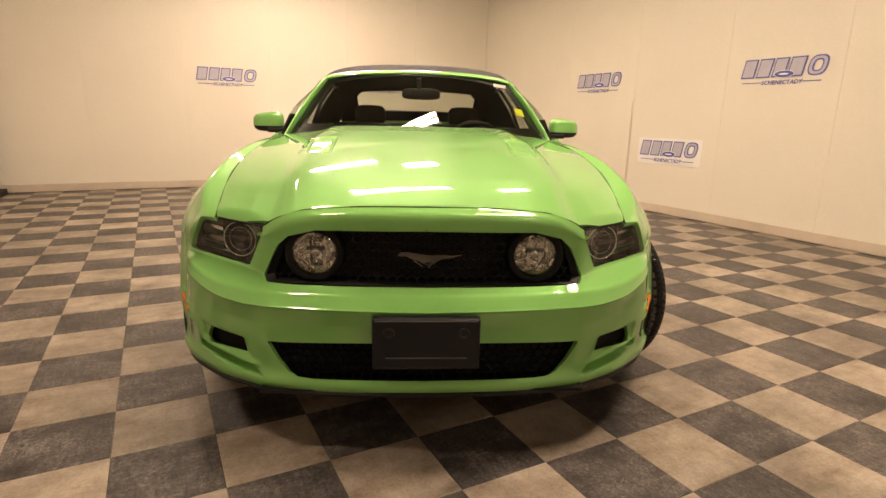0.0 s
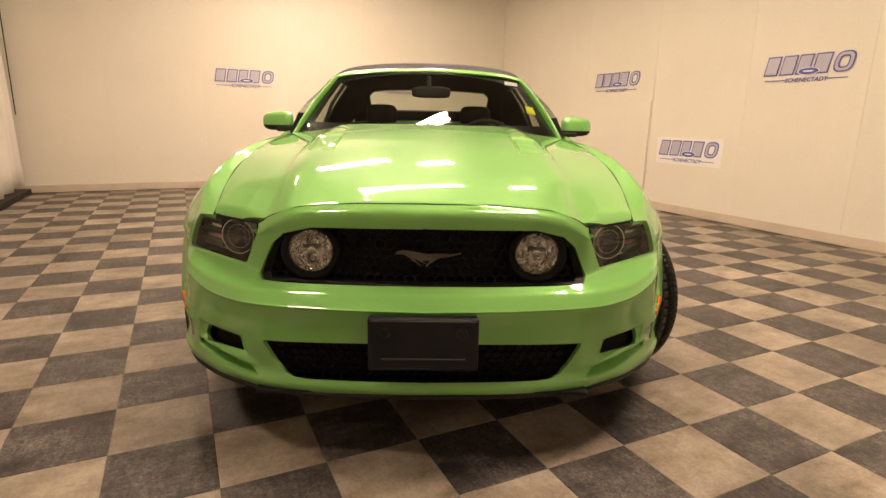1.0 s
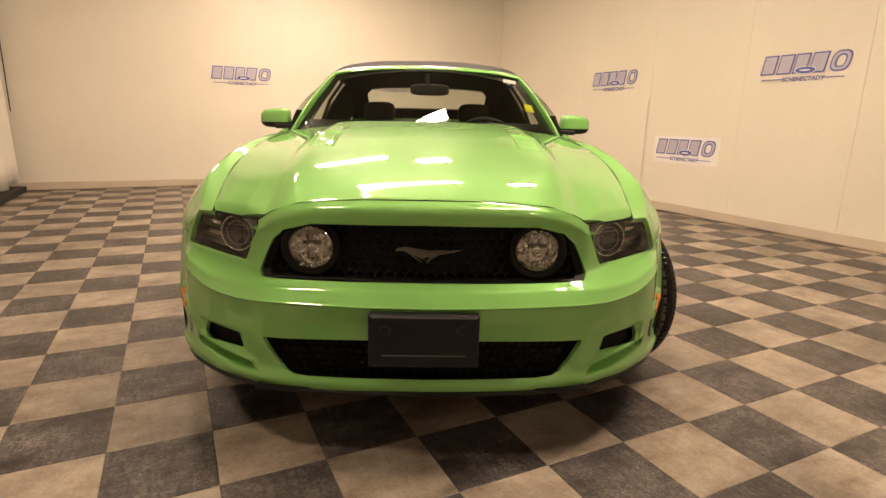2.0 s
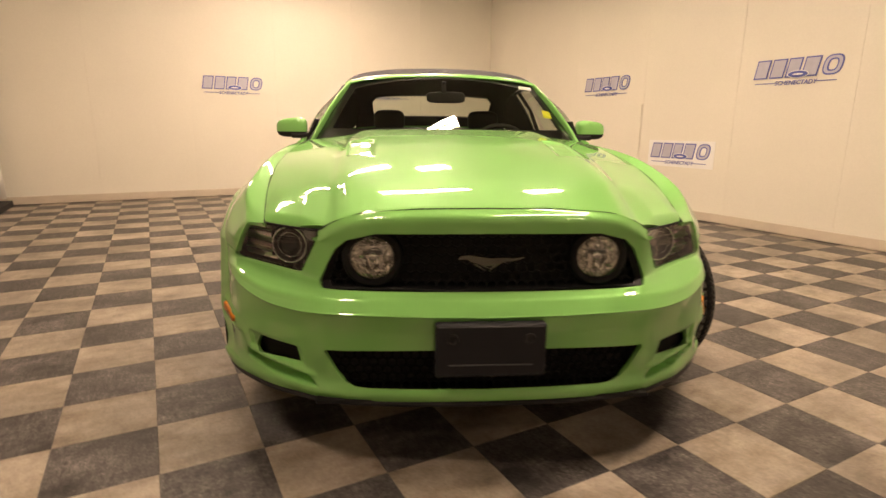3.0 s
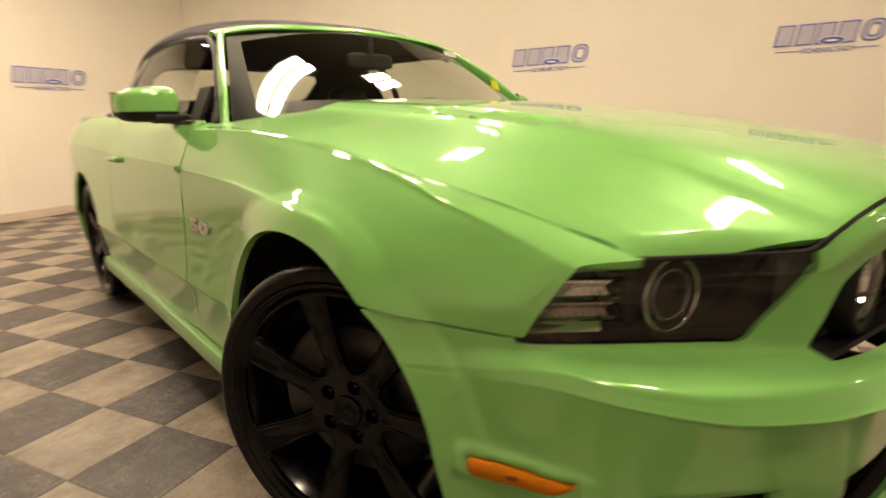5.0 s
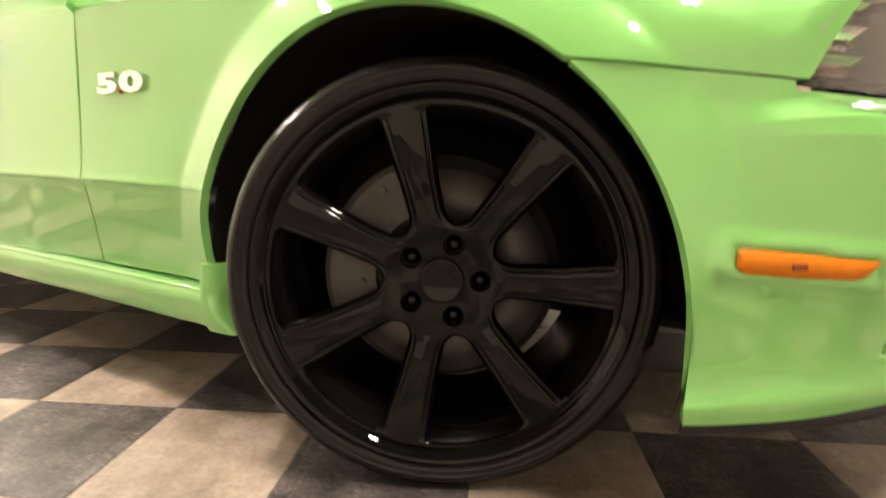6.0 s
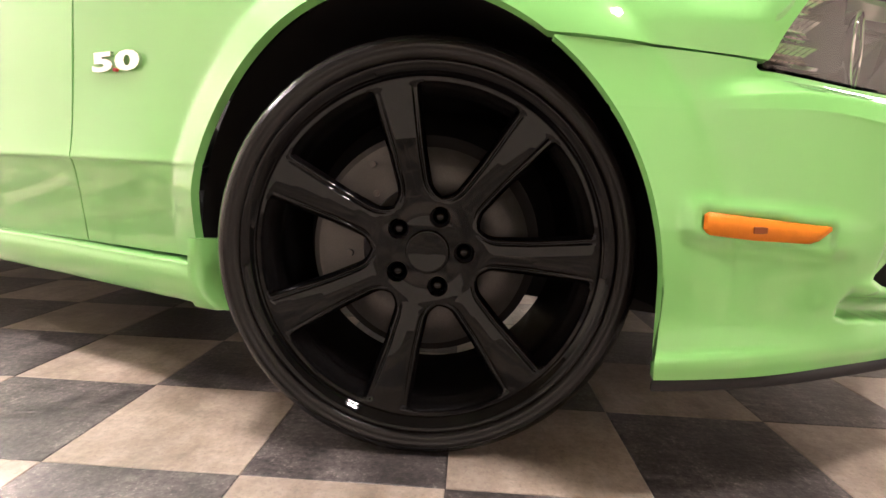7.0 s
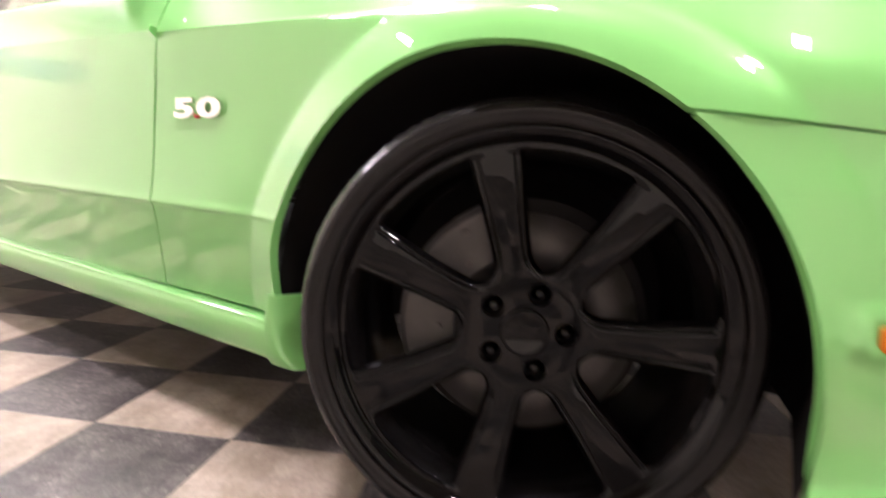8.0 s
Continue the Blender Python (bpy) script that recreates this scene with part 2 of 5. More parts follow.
def lathe(profile, n=64, axis="x", closed=False, mod=None):
    """Turn a profile of (along, radius) about the x axis."""
    verts, faces = [], []
    k = len(profile)
    for i in range(n):
        a = 2 * math.pi * i / n
        for j, (h, r) in enumerate(profile):
            if mod:
                h, r = mod(i, j, h, r)
            verts.append((h, r * math.cos(a), r * math.sin(a)))
    for i in range(n):
        i2 = (i + 1) % n
        for j in range(k if closed else k - 1):
            j2 = (j + 1) % k
            faces.append((i * k + j, i * k + j2, i2 * k + j2, i2 * k + j))
    return verts, faces


def prism(points, y0, y1, bevel=0.0):
    """A plate with outline points in (x, z), from y0 to y1."""
    bm = bmesh.new()
    front = [bm.verts.new((x, y0, z)) for x, z in points]
    back = [bm.verts.new((x, y1, z)) for x, z in points]
    bm.faces.new(front)
    bm.faces.new(back[::-1])
    n = len(points)
    for i in range(n):
        bm.faces.new((front[i], back[i], back[(i + 1) % n], front[(i + 1) % n]))
    if bevel:
        bmesh.ops.bevel(bm, geom=[e for e in bm.edges], offset=bevel, segments=2, affect="EDGES", profile=0.5)
    return bm


def weights(t, k):
    """Catmull-Rom weights of k knots at parameters t in 0..k-1."""
    t = np.clip(np.asarray(t, float), 0, k - 1)
    i = np.minimum(t.astype(int), k - 2)
    f = t - i
    w = np.zeros((len(t), k))
    rows = np.arange(len(t))
    for off, val in ((-1, -0.5 * f + f * f - 0.5 * f ** 3), (0, 1 - 2.5 * f * f + 1.5 * f ** 3), (1, 0.5 * f + 2 * f * f - 1.5 * f ** 3), (2, -0.5 * f * f + 0.5 * f ** 3)):
        j = i + off
        low, high = j < 0, j > k - 1
        mid = ~(low | high)
        np.add.at(w, (rows[mid], j[mid]), val[mid])
        np.add.at(w, (rows[low], np.zeros(low.sum(), int)), 2 * val[low])
        np.add.at(w, (rows[low], np.ones(low.sum(), int)), -val[low])
        np.add.at(w, (rows[high], np.full(high.sum(), k - 1)), 2 * val[high])
        np.add.at(w, (rows[high], np.full(high.sum(), k - 2)), -val[high])
    return w


def surface(ctrl):
    """A smooth surface through a grid of knots: a function of two parameters in 0..1."""
    c = np.asarray(ctrl, float)
    r, k = c.shape[:2]

    def at(u, v):
        return np.einsum("nr,rcd,nc->nd", weights(np.asarray(u) * (r - 1), r), c, weights(np.asarray(v) * (k - 1), k))
    return at


def poly_distance(p, q, pts, rounding=0.0):
    """Signed distance (negative inside) of points (p, q) to a polygon."""
    pts = np.asarray(pts, float)
    best = np.full(p.shape, 1e9)
    inside = np.zeros(p.shape, bool)
    for (x0, y0), (x1, y1) in zip(pts, np.roll(pts, -1, axis=0)):
        ex, ey = x1 - x0, y1 - y0
        h = np.clip(((p - x0) * ex + (q - y0) * ey) / (ex * ex + ey * ey), 0, 1)
        best = np.minimum(best, np.hypot(p - x0 - h * ex, q - y0 - h * ey))
        with np.errstate(divide="ignore", invalid="ignore"):
            cross = ((y0 > q) != (y1 > q)) & (p < ex * (q - y0) / (ey if ey else 1e-12) + x0)
        inside ^= cross
    return np.where(inside, -best, best) - rounding


def panel(fn, nu, nv, outward, hole=None, lip=0.012, dent=None, wrap=False):
    """Verts and faces of a surface sampled nu by nv, cut cleanly along hole(points) = 0, with its free edges turned inwards by lip."""
    uu, vv = np.meshgrid(np.linspace(0, 1, nu + 1), np.linspace(0, 1, nv + 1), indexing="ij")
    u, v = uu.ravel().copy(), vv.ravel().copy()
    idx = np.arange(len(u)).reshape(nu + 1, nv + 1)
    quads = np.stack([idx[:-1, :-1], idx[1:, :-1], idx[1:, 1:], idx[:-1, 1:]], -1).reshape(-1, 4)
    if hole:
        d = hole(fn(u, v))
        pairs = np.concatenate([np.stack([idx[:-1].ravel(), idx[1:].ravel()], 1), np.stack([idx[:, :-1].ravel(), idx[:, 1:].ravel()], 1)])
        cut = pairs[(d[pairs[:, 0]] < 0) != (d[pairs[:, 1]] < 0)]
        near = np.where(np.abs(d[cut[:, 0]]) < np.abs(d[cut[:, 1]]), cut[:, 0], cut[:, 1])
        near = np.unique(near)
        e = 1e-4
        for _ in range(4):
            un, vn = u[near], v[near]
            dn = hole(fn(un, vn))
            gu = (hole(fn(un + e, vn)) - hole(fn(un - e, vn))) / (2 * e)
            gv = (hole(fn(un, vn + e)) - hole(fn(un, vn - e))) / (2 * e)
            g = (gu / nu) ** 2 + (gv / nv) ** 2 + 1e-12
            su, sv = -dn * gu / nu / nu / g, -dn * gv / nv / nv / g
            u[near] = np.clip(un + np.clip(su, -0.6 / nu, 0.6 / nu), 0, 1)
            v[near] = np.clip(vn + np.clip(sv, -0.6 / nv, 0.6 / nv), 0, 1)
        d = hole(fn(u, v))
        d[near] = 0
        inner = d[quads] < -1e-9
        mid = hole(fn(u[quads].mean(1), v[quads].mean(1)))
        whole = ~inner.any(1) & ((d[quads] > 1e-9).any(1) | (mid > 0))
        three = (inner.sum(1) == 1) & (d[quads] > 1e-9).any(1)
        tri = quads[three]
        gone = inner[three].argmax(1)
        k = np.arange(len(tri))
        tri = np.stack([tri[k, (gone + 1) % 4], tri[k, (gone + 2) % 4], tri[k, (gone + 3) % 4], tri[k, (gone + 3) % 4]], 1)
        quads = np.concatenate([quads[whole], tri])
    pts = fn(u, v)
    if dent:
        pts = dent(pts)
    a, b, c, q = (pts[quads[:, i]] for i in range(4))
    fnorm = np.cross(c - a, q - b)
    if (fnorm @ np.asarray(outward, float)).sum() < 0:
        quads = quads[:, ::-1]
        fnorm = -fnorm
    vnorm = np.zeros_like(pts)
    for i in range(4):
        np.add.at(vnorm, quads[:, i], fnorm)
    vnorm /= np.linalg.norm(vnorm, axis=1, keepdims=True) + 1e-12
    faces = [tuple(dict.fromkeys(int(i) for i in f)) for f in quads]
    faces = [f for f in faces if len(f) > 2]
    verts = list(pts)
    if lip:
        count = {}
        for f in faces:
            for i in range(len(f)):
                key = (f[i], f[(i + 1) % len(f)])
                count[key] = count.get(key, 0) + 1
        edge = [k for k in count if (k[1], k[0]) not in count]
        if wrap:
            edge = [k for k in edge if abs(pts[k[0]][0]) > 1e-6 or abs(pts[k[1]][0]) > 1e-6]
        dup = {}
        for k in edge:
            for i in k:
                if i not in dup:
                    dup[i] = len(verts)
                    verts.append(pts[i])
                    verts.append(pts[i] - vnorm[i] * lip)
        faces += [(dup[k[1]], dup[k[0]], dup[k[0]] + 1, dup[k[1]] + 1) for k in edge]
    used = sorted({i for f in faces for i in f})
    back = {o: n for n, o in enumerate(used)}
    return [tuple(verts[i]) for i in used], [tuple(back[i] for i in f) for f in faces]


def mirrored(verts, faces):
    return [(-x, y, z) for x, y, z in verts], [f[::-1] for f in faces]


def both_halves(name, verts, faces):
    """A mesh symmetrical about x = 0, from its half."""
    mv, mf = mirrored(verts, faces)
    n = len(verts)
    bm = bmesh.new()
    me = raw("tmp", list(verts) + mv, list(faces) + [tuple(i + n for i in f) for f in mf])
    bm.from_mesh(me)
    bpy.data.meshes.remove(me)
    seam = [v for v in bm.verts if abs(v.co.x) < 1e-5]
    bmesh.ops.remove_doubles(bm, verts=seam, dist=1e-4)
    me = bpy.data.meshes.new(name)
    bm.to_mesh(me)
    bm.free()
    return me


def sides(name, vf, mat, parent, label="", smooth=True):
    """The same part on both sides of the car: first x > 0, then x < 0."""
    v, f = vf
    one = part(name, raw(name, v, f), mat, parent, label, smooth)
    mv, mf = mirrored(v, f)
    two = part(name, raw(name, mv, mf), mat, parent, label, smooth)
    return one, two


def lettering(name, body, size, mat, parent, m, depth=0.002, shear=0.0, bold=0.0):
    """Flat text as a mesh, centred, facing +z of the pose m."""
    cu = bpy.data.curves.new(name, "FONT")
    cu.body, cu.size, cu.extrude, cu.shear, cu.offset = body, size, depth, shear, bold
    cu.align_x, cu.align_y, cu.resolution_u = "CENTER", "CENTER", 3
    tmp = bpy.data.objects.new("tmp", cu)
    me = bpy.data.meshes.new_from_object(tmp)
    bpy.data.objects.remove(tmp)
    bpy.data.curves.remove(cu)
    me.name = name
    me.materials.clear()
    ob = part(name, me, mat, parent)
    ob.matrix_local = m
    return ob


# ---- room ----
def wall(name, x0, x1, y0, y1, label):
    ob = part(name, box_bm(x0, x1, y0, y1, -0.05, CEIL), WALL)
    return tagged(ob, label, "wall", kind="structure")


wall_north = wall("wall_north", WALL_W - 0.15, WALL_E + 0.15, WALL_N, WALL_N + 0.15, "cream painted board wall with vertical joints")
wall_east = wall("wall_east", WALL_E, WALL_E + 0.15, WALL_S - 0.15, WALL_N, "cream painted board wall with vertical joints")
wall_west = wall("wall_west", WALL_W - 0.15, WALL_W, WALL_S - 0.15, WALL_N, "unseen plain cream wall beyond a curtain")
wall_south = wall("wall_south", WALL_W, WALL_E, WALL_S - 0.15, WALL_S, "unseen plain cream wall")
ceiling = tagged(part("ceiling", box_bm(WALL_W - 0.15, WALL_E + 0.15, WALL_S - 0.15, WALL_N + 0.15, CEIL, CEIL + 0.1), CEILING), "plain dull brown ceiling board", "ceiling", kind="structure")

wall("wall_return", -2.10, -1.98, 4.1, WALL_N, "short unseen plain cream wall behind a curtain")

# wall boards, each a thin sheet with an open joint beside it
board_mesh = {}


def wall_board(wide, z0, z1):
    key = (round(wide, 3), z0, z1)
    if key not in board_mesh:
        bm = box_bm(-wide / 2 + 0.0007, wide / 2 - 0.0007, -0.006, 0.0, z0, z1, 0.0011, 1)
        me = bpy.data.meshes.new("wall_panel")
        bmesh.ops.recalc_face_normals(bm, faces=bm.faces)
        bm.to_mesh(me)
        bm.free()
        me.materials.append(WALL)
        board_mesh[key] = me
    return board_mesh[key]


def boards(parent, line, edges, turn):
    for a, b in zip(edges, edges[1:]):
        ob = new("wall_panel", wall_board(b - a, 0.0, CEIL - 0.004))
        ob.parent = parent
        mid = (a + b) / 2
        ob.matrix_local = pose(mid, line, 0) if not turn else pose(line, mid, 0, 0, 0, -90)


boards(wall_north, WALL_N, [-3.59, -2.94, -1.74, -0.54, 0.66, 1.85, 3.05, 4.25, 5.64], False)
boards(wall_east, WALL_E, [-6.29, -4.98, -3.78, -2.58, -1.38, -0.18, 1.02, 2.15, 3.40, 4.67, 5.87, 6.99], True)
ob = new("wall_panel", wall_board(1.25, 0.1, 1.335))
ob.parent = wall_east
ob.matrix_local = pose(WALL_E - 0.015, 4.035, 0, 0, 0, -90)


def skirting(name, x0, x1, y0, y1):
    ob = part(name, box_bm(x0, x1, y0, y1, 0.004, 0.10, 0.004), BASE)
    tagged(ob, "beige vinyl baseboard along the wall, scuffed", "baseboard", kind="structure")


skirting("baseboard", WALL_W, WALL_E - 0.02, WALL_N - 0.018, WALL_N - 0.0065)
skirting("baseboard", WALL_E - 0.018, WALL_E - 0.0065, WALL_S, WALL_N - 0.02)
skirting("baseboard", WALL_W, WALL_E - 0.02, WALL_S + 0.0065, WALL_S + 0.018)

# hanging curtain along the west side, its foot just off the floor
verts, faces = [], []
for i in range(161):
    t = i / 160
    y = 4.3 + t * 2.45
    for j in range(13):
        z = 0.085 + (CEIL - 0.145) * j / 12
        fold = 0.035 * math.sin(y * 14.0 + 0.6 * math.sin(y * 2.3)) * (1.1 - 0.5 * j / 12)
        verts.append((CURTAIN_X + 0.15 + fold + (0.06 if i == 160 else 0) * (1 - j / 12), y, z + 0.02 * math.sin(y * 3)))
for i in range(160):
    for j in range(12):
        a = i * 13 + j
        faces.append((a, a + 13, a + 14, a + 1))
curtain = part("curtain", raw("curtain", verts, faces), CLOTH, smooth=True)
mod = curtain.modifiers.new("cloth", "SOLIDIFY")
mod.thickness = 0.004
tagged(curtain, "long white hanging curtain with soft folds", "curtain")
rail = part("curtain_rail", box_bm(CURTAIN_X + 0.12, CURTAIN_X + 0.18, 4.2, 6.8, CEIL - 0.05, CEIL, 0.005), METAL_WHITE)
tagged(rail, "white enamelled curtain rail under the ceiling", "rail")
plinth = part("curtain_plinth", box_bm(CURTAIN_X + 0.07, CURTAIN_X + 0.26, 4.25, 6.86, 0.0, 0.07, 0.006), BLACK)
tagged(plinth, "low black plinth on the floor under the curtain", "plinth")
# dark strip standing in for the shaded gap between curtain and wall
cable = part("cable", box_bm(CURTAIN_X + 0.20, CURTAIN_X + 0.212, 6.90, 6.912, 1.0, CEIL, 0.004), BLACK)
tagged(cable, "thin dark strip in place of the shaded gap beside the curtain", "cable")

# ceiling fittings
for cx, cy in TUBES:
    lamp = tagged(new("ceiling_light"), "white twin-tube fluorescent ceiling light, switched on", "ceiling light", "ceiling lights")
    lamp.matrix_basis = pose(cx, cy, LAMP_Z)
    for dx in (-0.12, 0.12):
        part("hanger", box_bm(dx - 0.006, dx + 0.006, -0.006, 0.006, -0.01, CEIL - LAMP_Z, 0.002, 1), METAL_WHITE, lamp)
    part("frame", box_bm(-0.63, 0.63, -0.11, 0.11, -0.05, 0.0, 0.006), METAL_WHITE, lamp)
    for dy in (-0.05, 0.05):
        part("tube", box_bm(-0.60, 0.60, dy - 0.035, dy + 0.035, -0.075, -0.049, 0.012), DIFFUSER, lamp, "glowing white tube cover")
for cx, cy, half in SHORTS:
    lamp = tagged(new("ceiling_light"), "short white ceiling light, switched on", "ceiling light", "ceiling lights")
    lamp.matrix_basis = pose(cx, cy, LAMP_Z)
    for dx in (-0.12, 0.12):
        part("hanger", box_bm(dx - 0.006, dx + 0.006, -0.006, 0.006, -0.01, CEIL - LAMP_Z, 0.002, 1), METAL_WHITE, lamp)
    part("frame", box_bm(-half - 0.03, half + 0.03, -0.14, 0.14, -0.045, 0.0, 0.006), METAL_WHITE, lamp)
    for dy in (-0.065, 0.065):
        part("diffuser", box_bm(-half, half, dy - 0.045, dy + 0.045, -0.057, -0.044, 0.006), DIFFUSER, lamp, "glowing white diffuser")


# wall signs: slanted outlined blocks, an oval, a line of small letters between two rules
def slant(x0, x1, z0, z1, lean=0.18):
    return [(x0 + lean * z0, z0), (x1 + lean * z0, z0), (x1 + lean * z1, z1), (x0 + lean * z1, z1)]


def make_sign(m, board):
    sign = new("wall_sign")
    sign.matrix_basis = m
    label = "lilac and blue lettered dealer sign on the wall"
    if board:
        label = "white sign board with lilac block lettering on the wall"
        part("board", box_bm(-0.46, 0.46, -0.004, 0.0, -0.155, 0.155, 0.001, 1), SIGN_WHITE, sign)
    tagged(sign, label, "sign", "wall signs")
    # five outlined blocks, told apart by their notches
    shapes = [[(-0.40, -0.285)], [(-0.24, -0.125)], [(-0.085, 0.022)], [(0.068, 0.188)]]
    for (a, b), in shapes:
        part("block_outline", prism(slant(a - 0.012, b + 0.012, -0.055, 0.125), -0.0075, -0.0045), SIGN_BLUE, sign)
        part("block", prism(slant(a, b, -0.043, 0.113), -0.0095, -0.008), SIGN_GREY, sign)
    for name, ro, mat, y0, y1 in (("block_outline", 0.0, SIGN_BLUE, -0.0075, -0.0045), ("block", 0.012, SIGN_GREY, -0.0095, -0.008)):
        n = 28
        bm = bmesh.new()
        rings = []
        for y in (y0, y1):
            for rx, rz in ((0.085 - ro, 0.09 - ro), (0.035 + ro, 0.045 + ro)):
                ring = []
                for i in range(n):
                    a = 2 * math.pi * i / n
                    sx, sz = math.cos(a), math.sin(a)
                    sx, sz = math.copysign(abs(sx) ** 0.7, sx), math.copysign(abs(sz) ** 0.7, sz)
                    z = 0.035 + rz * sz
                    ring.append(bm.verts.new((0.315 + rx * sx + 0.18 * z, y, z)))
                rings.append(ring)
        for a, b in ((0, 1), (2, 3), (0, 2), (1, 3)):
            for i in range(n):
                bm.faces.new((rings[a][i], rings[a][(i + 1) % n], rings[b][(i + 1) % n], rings[b][i]))
        part(name, bm, mat, sign)
    for name, rx, rz, y, mat in (("oval_rim", 0.10, 0.036, -0.0115, SIGN_WHITE), ("oval", 0.092, 0.030, -0.0135, SIGN_BLUE), ("oval_mark", 0.05, 0.008, -0.0155, SIGN_WHITE)):
        part(name, prism([(0.02 + rx * math.cos(2 * math.pi * i / 32), -0.028 + rz * math.sin(2 * math.pi * i / 32)) for i in range(32)], y, y + 0.0015), mat, sign)
    lettering("small_letters", "SCHENECTADY", 0.056, SIGN_BLUE, sign, pose(0, -0.0065, -0.105, 90, 0, 0), 0.001, 0.2, 0.0008)
    part("rule", box_bm(-0.40, -0.19, -0.007, -0.005, -0.105, -0.098), SIGN_BLUE, sign)
    part("rule", box_bm(0.19, 0.37, -0.007, -0.005, -0.105, -0.098), SIGN_BLUE, sign)
    return sign


skin = 0.006
for cx in (1.24, 3.66):
    make_sign(pose(cx, WALL_N - skin - 0.001, 1.58), False)
for cy in (4.06, 1.56, -0.94, -3.44):
    make_sign(pose(WALL_E - skin - 0.001, cy, 1.585, 0, 0, -90), False)
make_sign(pose(WALL_E - skin - 0.001, 2.79, 0.742, 0, 0, -90), True)


# ---- the car: x across, y from the nose to the tail, z up ----
car = tagged(new("car"), "bright green two-door convertible, closed black soft top, black wheels", "car")
car.matrix_basis = pose(0.858, -0.468, 0, 0, 0, -24.2)

# plan and height knots of the nose, from the centre line out to the wheel arch
NX = np.array([0, 0.20, 0.36, 0.44, 0.49, 0.56, 0.66, 0.752, 0.804, 0.860, 0.912])
UPPER = np.array([0.065, 0.070, 0.085, 0.108, 0.133, 0.205, 0.290, 0.362, 0.409, 0.498, 0.650])
CREASE = np.array([0, 0.004, 0.017, 0.030, 0.047, 0.085, 0.160, 0.258, 0.350, 0.484, 0.638])
LOW = np.array([0.035, 0.040, 0.050, 0.060, 0.075, 0.120, 0.186, 0.266, 0.340, 0.460, 0.580])
FOOT = np.array([0.035, 0.040, 0.055, 0.070, 0.085, 0.124, 0.196, 0.288, 0.355, 0.445, 0.555])
TOP_Z = np.array([0.800, 0.798, 0.785, 0.757, 0.728, 0.724, 0.722, 0.712, 0.660, 0.650, 0.660])


def level(z_in, z_out, start=5):
    """A height that changes from z_in to z_out beyond the lamp."""
    t = np.clip((np.arange(11) - start) / (10 - start), 0, 1)
    return z_in + (z_out - z_in) * t


FADE = np.array([0, 0, 0, 0, 0, 0, 0.06, 0.42, 0.85, 1, 1])      # the lower face rounds off towards the wheel
CREASE_Z = np.array([0.505, 0.508, 0.511, 0.512, 0.511, 0.509, 0.514, 0.534, 0.548, 0.545, 0.545])
SHRINK = np.array([1, 1, 1, 1, 1, 1, 0.95, 0.80, 0.60, 0.30, 0.12])   # the bevel narrows towards the lamp's outer corner
NOSE = np.clip(1 - NX / 0.52, 0, 1) ** 0.5
BEVEL = np.minimum(0.027, 0.45 * (UPPER - CREASE)) * SHRINK
BEVEL_Z = CREASE_Z + 0.036 * SHRINK
SHELF_Z = np.maximum(level(0.598, 0.594), BEVEL_Z + 0.004)
FACE = LOW * (0.75 - 0.15 * FADE) + CREASE * (0.25 + 0.15 * FADE)
rows = []
for y, z in (
    (UPPER + 0.012 * NOSE, TOP_Z),
    (UPPER - 0.020 * NOSE, TOP_Z - 0.028),
    (UPPER - 0.004 * NOSE, np.minimum(level(0.69, 0.612), TOP_Z - 0.03)),
    (UPPER + 0.003 * NOSE, SHELF_Z),
    (CREASE + BEVEL + 0.80 * (UPPER - CREASE - BEVEL), BEVEL_Z + 0.58 * (SHELF_Z - BEVEL_Z)),
    (CREASE + BEVEL + 0.30 * (UPPER - CREASE - BEVEL), BEVEL_Z + 0.20 * (SHELF_Z - BEVEL_Z)),
    (CREASE + BEVEL, BEVEL_Z),
    (CREASE + 0.52 * BEVEL, CREASE_Z + 0.0195 * SHRINK),
    (CREASE + 0.14 * BEVEL, CREASE_Z + 0.0052 * SHRINK),
    (CREASE, CREASE_Z),
    (CREASE + 0.0030 * (1 - FADE) + 0.09 * (FACE - CREASE), CREASE_Z - 0.006),
    (CREASE + 0.0040 * (1 - FADE) + 0.30 * (FACE - CREASE), CREASE_Z * 0.70 + level(0.44, 0.45) * 0.30),
    (CREASE + 0.0030 * (1 - FADE) + 0.62 * (FACE - CREASE), CREASE_Z * 0.38 + level(0.44, 0.45) * 0.62),
    (FACE, level(0.44, 0.45)),
    (LOW, level(0.380, 0.375)),
    (LOW * 0.5 + FOOT * 0.5 + 0.012, level(0.30, 0.28)),
    (FOOT - 0.004, level(0.258, 0.225)),
    (FOOT + 0.004, level(0.232, 0.198)),
):
    rows.append(np.stack([NX, y, z], 1))
NOSE_SURFACE = surface(rows)

GRILLE_HOLE = [(-0.2, 0.728), (0.32, 0.723), (0.40, 0.702), (0.435, 0.672), (0.479, 0.584), (0.472, 0.576), (-0.2, 0.573)]
LOWER_HOLE = [(-0.2, 0.395), (0.466, 0.387), (0.434, 0.321), (0.410, 0.294), (0.387, 0.284), (0.345, 0.280), (-0.2, 0.278)]
LAMP_HOLE = [(0.490, 0.735), (0.492, 0.712), (0.551, 0.600), (0.560, 0.596), (0.66, 0.598), (0.805, 0.602), (0.794, 0.69), (0.780, 0.76), (0.676, 0.76)]
DUCT_HOLE = [(0.708, 0.340), (0.686, 0.382), (0.566, 0.376), (0.558, 0.331), (0.700, 0.328)]
DUCT_DENT = [(0.735, 0.395), (0.55, 0.388), (0.528, 0.312), (0.73, 0.318)]
GROOVE = [(0.752, 0.319), (0.53, 0.294), (0.494, 0.266), (0.60, 0.266), (0.755, 0.286)]
